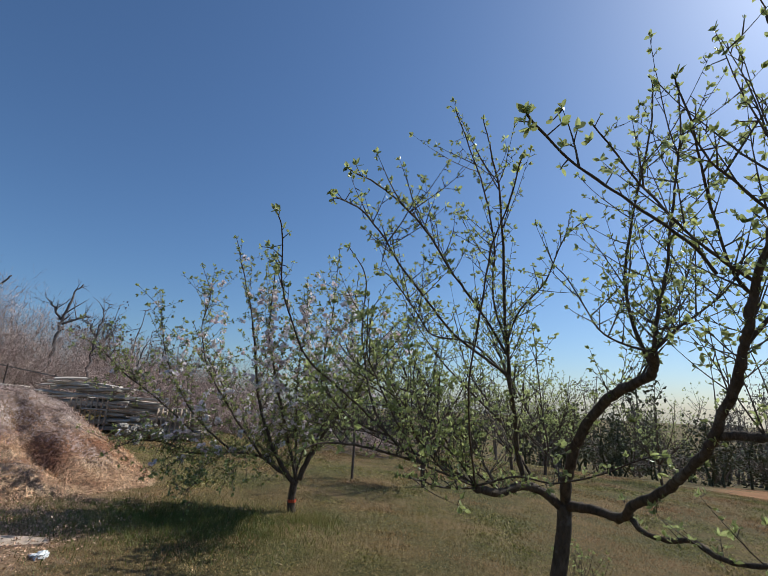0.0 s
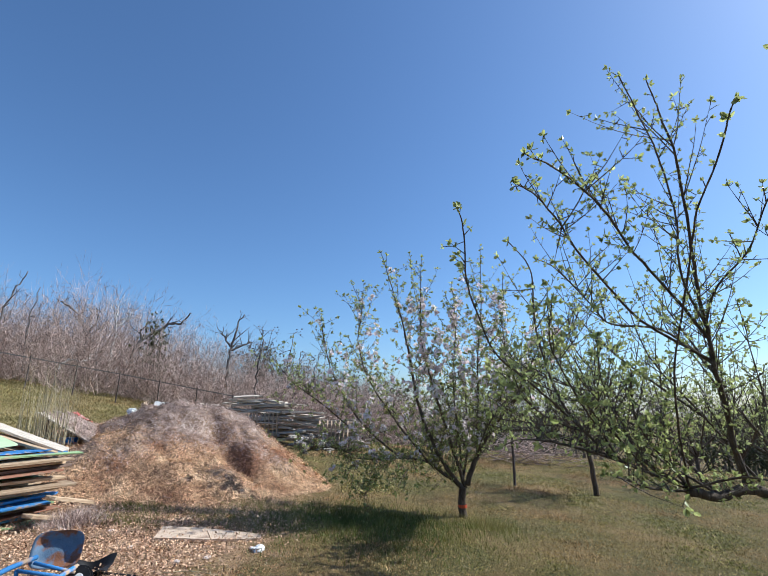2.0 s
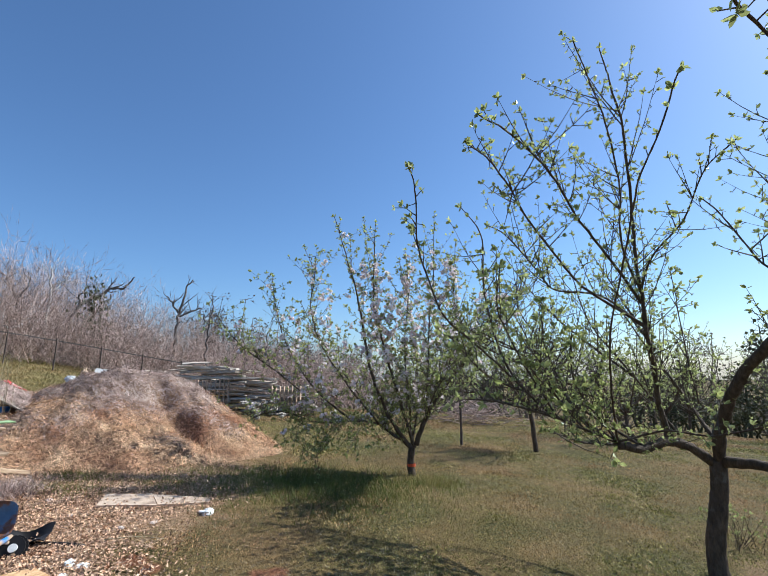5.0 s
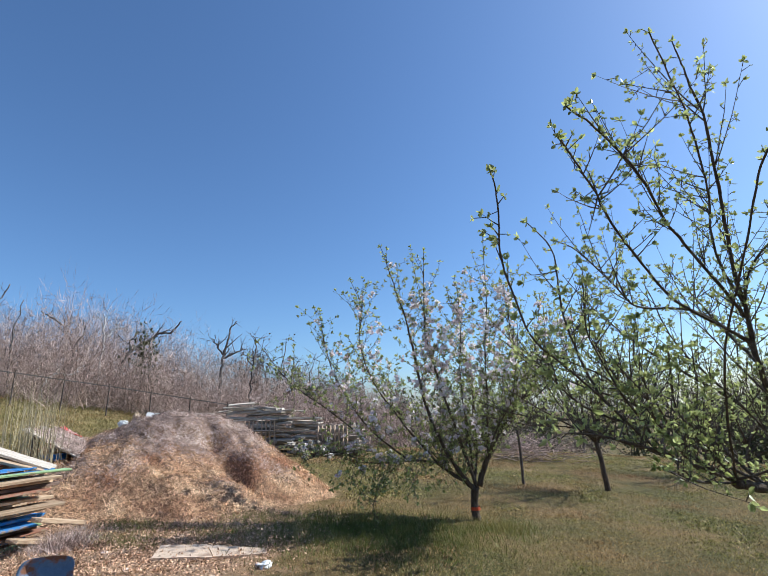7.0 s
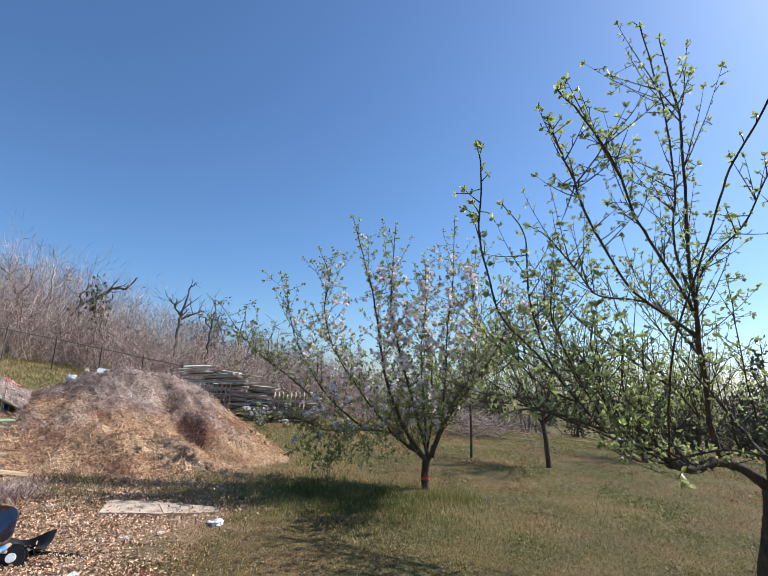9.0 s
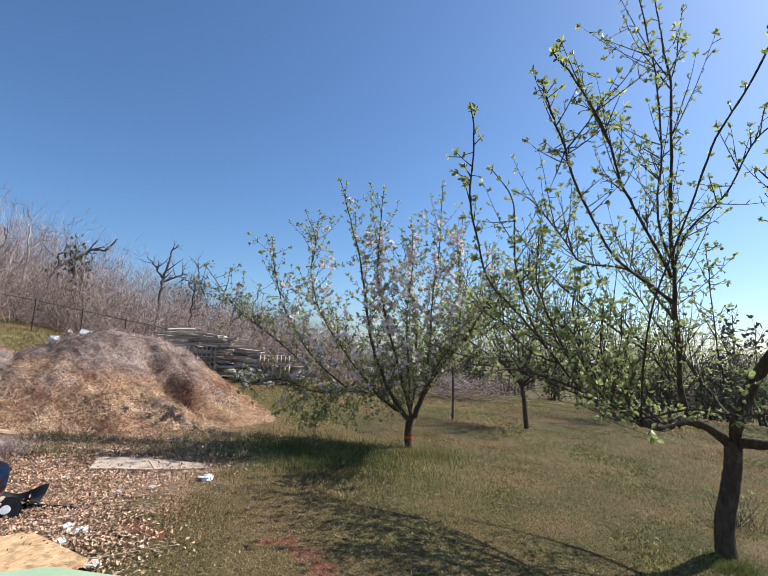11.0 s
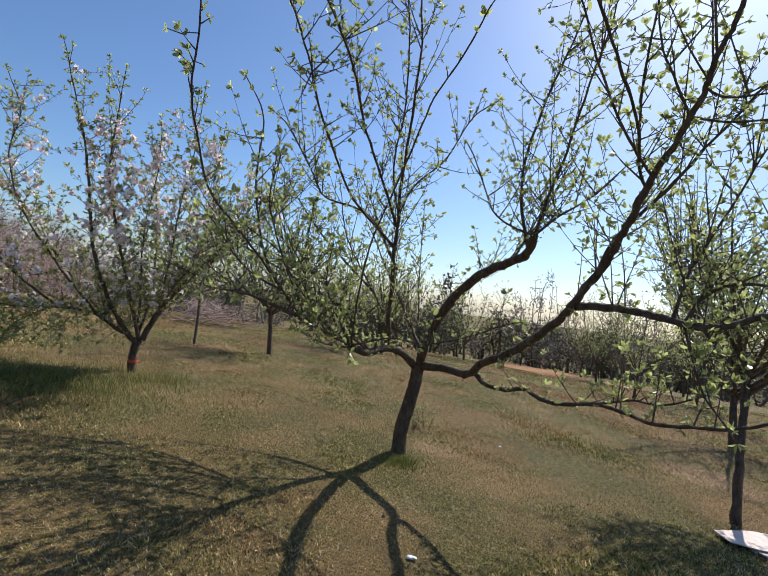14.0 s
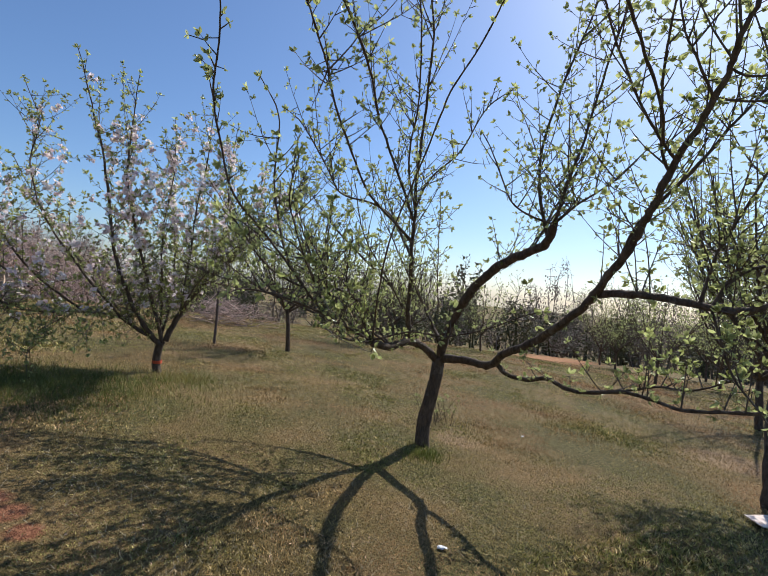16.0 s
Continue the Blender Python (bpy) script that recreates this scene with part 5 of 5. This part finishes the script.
def leanto():
    """Sagging board roof sloping down towards the heap, strewn with stalks, blue barrel under its high end."""
    random.seed(63)
    base = Vector(on(-6.7, 7.3, 0))
    root = thing("lean_to", base, "low lean-to roofed with old boards strewn with stalks", "shelter")
    hi, lo = Vector((-7.02, 6.90, 1.38)), Vector((-6.03, 6.93, 0.89))
    back = Vector((-0.38, 0.92, -0.02))
    slope = (lo - hi).normalized()
    up = slope.cross(back).normalized()
    turn = Matrix((slope, back.normalized(), up)).transposed()
    for k in range(6):
        c = (hi + lo) / 2 + back * (0.09 + k * 0.19) - base
        me = board_mesh("roof_board", ((lo - hi).length + random.uniform(-.1, .08), 0.185, 0.022), DARKW if k % 3 else GREYWOOD, 0.008)
        part("roof_board", me, root, "", Matrix.Translation(c) @ turn.to_4x4())
    st = Soup()
    for _ in range(3600):
        a, b2 = random.random() ** 0.8, random.uniform(0, 1.12)
        p = hi.lerp(lo, a) + back * b2 + up * random.uniform(0.012, 0.04) - base
        d = rand_way()
        d = (d - up * d.dot(up) * random.uniform(0.7, 1)).normalized()
        st.leaf(p, d, up, random.uniform(0.04, 0.14), random.uniform(0.006, 0.014))
    ob = part("stalk_litter", st.mesh("roof_litter", GREYSTRAW), root, "dry stalks strewn on the roof")
    ob["kind"] = "stuff"
    for q in (hi + back * 0.12 + slope * 0.1, hi + back * 0.95 + slope * 0.1, lo + back * 0.12 - slope * 0.15, lo + back * 0.95 - slope * 0.15):
        g = land(q.x, q.y)
        h = q.z - 0.03 - g
        part("post", board_mesh("post", (h, 0.07, 0.07), DARKW, 0.003), root, "", Matrix.LocRotScale((q.x - base.x, q.y - base.y, g - base.z + h / 2), Euler((0, radians(90), 0)), None))
    bm = bmesh.new()
    bmesh.ops.create_cone(bm, cap_ends=True, segments=28, radius1=0.17, radius2=0.17, depth=0.40)
    bmesh.ops.subdivide_edges(bm, edges=[e for e in bm.edges if abs(e.verts[0].co.z - e.verts[1].co.z) > 0.2], cuts=8)
    for v in bm.verts:
        k = 1 - 0.06 * (abs(v.co.z) > 0.19) + 0.03 * (0.04 < abs(v.co.z) < 0.09)
        v.co.x, v.co.y = v.co.x * k, v.co.y * k
    me = bpy.data.meshes.new("barrel")
    bm.to_mesh(me)
    bm.free()
    me.materials.append(BARREL)
    ob = new("barrel", me)
    ob.location = on(-6.74, 7.08, 0.205)
    tagged(ob, "bright blue plastic barrel under the lean-to", "barrel")
    red = [hi + back * 1.0 + up * 0.03, hi + slope * 0.36 + back * 1.03 + up * 0.04, hi + slope * 0.38 + back * 1.12 + up * 0.04, hi + back * 1.14 + up * 0.04]
    sheet("red_tarp", red, 0.012, REDP, "bright red plastic sheet on the lean-to's back edge", "tarp", 0.05, 8)
    ob = new("board", board_mesh("board", (1.5, 0.2, 0.03), RUST, 0.006))
    ob.matrix_world = Matrix.LocRotScale(on(-8.6, 7.3, 0.10), Euler((0, radians(8), radians(55))), None)
    tagged(ob, "reddish-brown board lying on the bank", "board")


leanto()


def plank_pile():
    """Long pile of grey weathered boards behind the heap, with two slatted pallets against it."""
    random.seed(64)
    a, b = Vector((-7.4, 13.17, 0)), Vector((-3.7, 13.47, 0))
    u = (b - a).normalized()
    w = Vector((u.y, -u.x, 0))
    yaw = math.atan2(u.y, u.x)
    total = (b - a).length
    for stack in range(4):
        q = a + u * total * (stack + 0.5) / 4
        z = land(q.x, q.y) + 0.03
        top = (1.78, 1.58, 1.32, 1.12)[stack]
        while z < top:
            th = random.choice((0.028, 0.035, 0.05))
            for row in range(2):
                length = random.uniform(0.6, 1.25)
                c = a + u * (total * (stack + 0.5) / 4 + random.uniform(-0.2, 0.2)) + w * (row * 0.32 + random.uniform(-.08, .08) - 0.1)
                ob = new("board", board_mesh("board", (length, random.uniform(0.14, 0.26), th), GREYWOOD, 0.008, random.uniform(-.02, .02)))
                ob.matrix_world = Matrix.LocRotScale((c.x, c.y, z + th / 2), Euler((random.uniform(-.16, .16), random.uniform(-.09, .08) + 0.03, yaw + random.uniform(-.4, .4))), None)
                tagged(ob, "grey weathered board in the long stack", "board", "board stack")
            z += th + random.choice((0.012, 0.035, 0.06))
    for c, rz in (((-6.25, 12.72), yaw + 0.1), ((-4.35, 12.85), yaw - 0.1)):
        root = thing("pallet", on(c[0], c[1], 0.02), "pale slatted pallet leaning on the board stack", "pallet", "pallets")
        root.rotation_euler = (0, 0, rz)
        for k in range(8):
            part("slat", board_mesh("slat", (0.70, 0.07, 0.018), TANB, 0.003), root, "", Matrix.LocRotScale((-0.38 + k * 0.11, 0.1, 0.36), Euler((radians(8), radians(90), 0)), None))
        for h in (0.16, 0.58):
            part("rail", board_mesh("rail", (0.9, 0.09, 0.035), GREYWOOD, 0.003), root, "", Matrix.LocRotScale((0, 0.14, h), Euler((radians(98), 0, 0)), None))
    for k in range(44):
        x, y = random.gauss(-4.9, 0.28), random.gauss(12.6, 0.28)
        q = random.uniform(0.04, 0.10)
        lump("rubble_stone", on(x, y, q * 0.5 + 0.45 * random.random() * max(0.0, 1 - ((x + 4.9) / 0.55) ** 2 - ((y - 12.6) / 0.55) ** 2)), (q, q * 0.8, q * 0.6), STONE, "pale grey rubble stone beside the board stack", "stone", 30 + k, "rubble")
    z = land(-6.45, 10.15)
    while z < 1.50:
        ob = new("board", board_mesh("board", (1.05, 0.2, 0.04), GREYWOOD, 0.008, 0.01))
        ob.matrix_world = Matrix.LocRotScale((-6.50 + random.uniform(-.12, .12), 10.05 + random.uniform(-.08, .08), z + 0.02), Euler((0, 0.04, radians(25) + random.uniform(-.15, .15))), None)
        tagged(ob, "grey weathered board in the long stack", "board", "board stack")
        z += random.uniform(0.05, 0.08)

    def hp(x, y, h):
        return (x, y, heap_top(x, y) + h)
    sheet("white_sheet", [hp(-6.38, 8.44, 0.02), hp(-6.12, 8.70, 0.02), hp(-6.11, 8.73, 0.04), hp(-6.36, 8.48, 0.10)], 0.02, WHITE, "white plastic sheet on the back of the heap", "plastic sheet", 0.08, 12)
    lump("debris", hp(-6.55, 8.19, 0.05), (0.085, 0.06, 0.055), WHITE, "pale broken debris on the back of the heap", "debris", 61)
    lump("debris", hp(-6.46, 8.36, 0.05), (0.07, 0.06, 0.09), BARE, "tan broken debris on the back of the heap", "debris", 62)


plank_pile()


def fence():
    random.seed(65)
    posts = []
    for k, az in enumerate((-60, -56, -52, -48, -44, -40, -36, -32, -28, -24)):
        r = 16.3
        x, y = CAM_X + r * math.sin(radians(az)), CAM_Y + r * math.cos(radians(az))
        root = thing("fence_post", on(x, y, 0), "thin metal fence post before the thicket", "post", "fence posts")
        s = Soup()
        s.tube([(0, 0, -0.1), (0.02, 0, 0.45), (0.03, 0, 0.95)], [0.02, 0.02, 0.02], 5)
        part("stake", s.mesh("stake", POSTM), root)
        posts.append(Vector((x, y, land(x, y) + 0.88)))
    s = Soup()
    s.tube(smooth_line([p + Vector((0, 0, 0)) for p in posts], 6), [0.02] * (6 * (len(posts) - 1) + 1), 4)
    tagged(new("fence_wire", s.mesh("fence_wire", WIRE)), "single sagging wire along the fence posts", "wire")
    for x, y, h in ((-0.12, 9.85, 0.95),):
        root = thing("stake_post", on(x, y, 0), "thin dark stake standing in the lawn", "post", "lawn stakes")
        s = Soup()
        s.tube([(0, 0, -0.1), (0.01, 0, h * 0.5), (0, 0, h)], [0.025, 0.023, 0.022], 6)
        part("stake", s.mesh("stake", POSTM), root)


fence()

# brush pile on the lawn's far edge
random.seed(66)
bp = Soup()
for _ in range(520):
    x, y = random.gauss(0.6, 0.6), random.gauss(14.2, 0.5)
    d = rand_way()
    d.z = abs(d.z) * 0.5
    p = Vector((x, y, land(x, y) + random.uniform(0, 0.55) * max(0.1, 1 - ((x - 0.6) / 1.9) ** 2)))
    bp.tube([p, p + d * random.uniform(0.3, 0.8)], [0.008, 0.003], 3, False)
ob = new("brush_pile", bp.mesh("brush_pile", SHRUB))
tagged(ob, "pile of cut grey brush on the lawn's edge", "brush pile", kind="stuff")

# ---------------------------------------------------------------- grass, litter
def scatter_grass(name, count, place, mat, label, h=(0.03, 0.07), wide=(0.004, 0.008), seed=70, lean=0.5):
    random.seed(seed)
    s = Soup()
    for _ in range(count):
        got = place()
        if got is None:
            continue
        x, y, k = got
        z = land(x, y) - 0.004
        a = random.uniform(0, 2 * math.pi)
        hh = random.uniform(*h) * k
        ww = random.uniform(*wide) * max(0.7, min(k, 2.0))
        side = Vector((math.cos(a), math.sin(a), 0)) * ww / 2
        tip = Vector((random.gauss(0, lean), random.gauss(0, lean), 0)) * hh
        b = len(s.v)
        p = Vector((x, y, z))
        s.v += [p - side, p + side, p + tip * 0.9 + Vector((0, 0, hh))]
        s.f.append((b, b + 1, b + 2))
    ob = new(name, s.mesh(name, mat))
    return tagged(ob, label, "grass", kind="stuff")


def bare_soil(x, y):
    k = 0.25 * noise.noise((x * 5, y * 5, 9.0))
    return any(math.hypot(x - sx, y - sy) < r * (0.75 + k) for sx, sy, r, kind in SPOTS if kind == "soil") and random.random() < 0.7


def lawn_spot():
    r = 1.2 + 17.0 * random.random() ** 1.7
    az = radians(random.uniform(-58, 74))
    x, y = CAM_X + r * math.sin(az), CAM_Y + r * math.cos(az)
    if (x < -2.85 and y < 9 and random.random() < 0.85) or heap_top(x, y) - land(x, y) > 0.02:
        return None
    n = noise.noise((x * 0.9, y * 0.9, 7.0)) + 0.5 * noise.noise((x * 3, y * 3, 2.0))
    if n < -0.5 + random.uniform(-0.25, 0.25) or bare_soil(x, y):
        return None
    return x, y, (0.65 + 0.8 * max(0, n)) * (0.7 + r / 9)


scatter_grass("lawn_grass", 800000, lawn_spot, GRASS, "short green and brown lawn grass", (0.008, 0.023), (0.006, 0.011), 70, 0.8)


def thatch_spot():
    r = 1.2 + 7.5 * random.random() ** 1.4
    az = radians(random.uniform(-55, 74))
    x, y = CAM_X + r * math.sin(az), CAM_Y + r * math.cos(az)
    return None if noise.noise((x * 1.3, y * 1.3, 3.0)) < random.uniform(-0.3, 0.3) else (x, y, 1.0)


scatter_grass("dry_thatch", 60000, thatch_spot, DRY, "dry straw-coloured blades among the lawn", (0.008, 0.03), (0.003, 0.006), 75, 1.3)


def tall_spot():
    if random.random() < 0.3:
        cx, cy, r = random.choice(((-5.35, 6.6, 0.16), (-4.30, 5.85, 0.20), (-4.13, 5.35, 0.14), (-4.46, 5.40, 0.14), (-4.6, 5.9, 0.14), (-3.58, 5.87, 0.22), (-3.28, 5.78, 0.24), (-3.5, 6.5, 0.22), (1.0, 4.35, 0.10)))
        return random.gauss(cx, r), random.gauss(cy, r * 0.8), 0.8
    cx, cy, r = random.choice(((-2.6, 6.3, 0.9), (-3.0, 5.8, 0.9), (-3.5, 6.2, 0.8), (-1.75, 6.75, 0.35), (-3.2, 5.2, 0.9), (-2.4, 5.6, 0.9), (-3.9, 5.6, 0.6)))
    x, y = yard_xy(random.gauss(cx, r * 0.6), random.gauss(cy, r * 0.5))
    return x, y, 0.85


scatter_grass("long_grass", 14000, tall_spot, LONGGRASS, "longer dark green grass under the tree", (0.04, 0.11), (0.005, 0.009), 71, 0.5)


def reed_spot():
    return random.gauss(-6.70, 0.17), random.gauss(6.70, 0.10), 0.85


scatter_grass("dry_reeds", 150, reed_spot, DRY, "tall dry straw-coloured grass by the lean-to", (1.0, 1.95), (0.010, 0.018), 72, 0.08)


def weed_spot():
    return random.gauss(-4.62, 0.10), random.gauss(5.12, 0.13), 0.9


scatter_grass("dry_weeds", 1500, weed_spot, GREYSTRAW, "clump of dry pinkish-grey weeds beside the lumber", (0.06, 0.20), (0.004, 0.007), 76, 0.9)


def bank_spot():
    r = 8 + 10 * random.random()
    az = radians(random.uniform(-62, -28))
    x, y = CAM_X + r * math.sin(az), CAM_Y + r * math.cos(az)
    return x, y, 1.4


scatter_grass("bank_grass", 60000, bank_spot, BANKGRASS, "rough grass on the bank", (0.02, 0.055), (0.010, 0.018), 73, 0.9)

LITTER = material("dead_leaf", [(0.3, (0.38, 0.215, 0.125)), (0.7, (0.70, 0.49, 0.33))], 3.0, 0.85, 0.0, island=0.6)
random.seed(74)
lt = Soup()
for _ in range(44000):
    k = random.random()
    if k < 0.75:
        x, y = random.gauss(-5.0, 1.0), random.gauss(4.0, 1.0)
        if x > -3.7 + random.gauss(0, 0.25):
            continue
    elif k < 0.95:
        x, y = random.gauss(-3.6, 0.4), random.gauss(2.6, 0.4)
    else:
        x, y = random.uniform(-3, 4.5), random.uniform(2.2, 8)
    if k < 0.95:
        x, y = yard_xy(x, y)
    small = 0.5 if k >= 0.95 else 1.0
    d = rand_way()
    d.z *= 0.6
    lt.leaf(Vector((x, y, land(x, y) + random.uniform(0.005, 0.03))), d.normalized(), (Vector((0, 0, 1)) + rand_way() * 0.7), small * random.uniform(0.010, 0.034), small * random.uniform(0.004, 0.018))
tagged(new("leaf_litter", lt.mesh("leaf_litter", LITTER)), "scattered tan dead leaves on the ground", "leaves", kind="stuff")
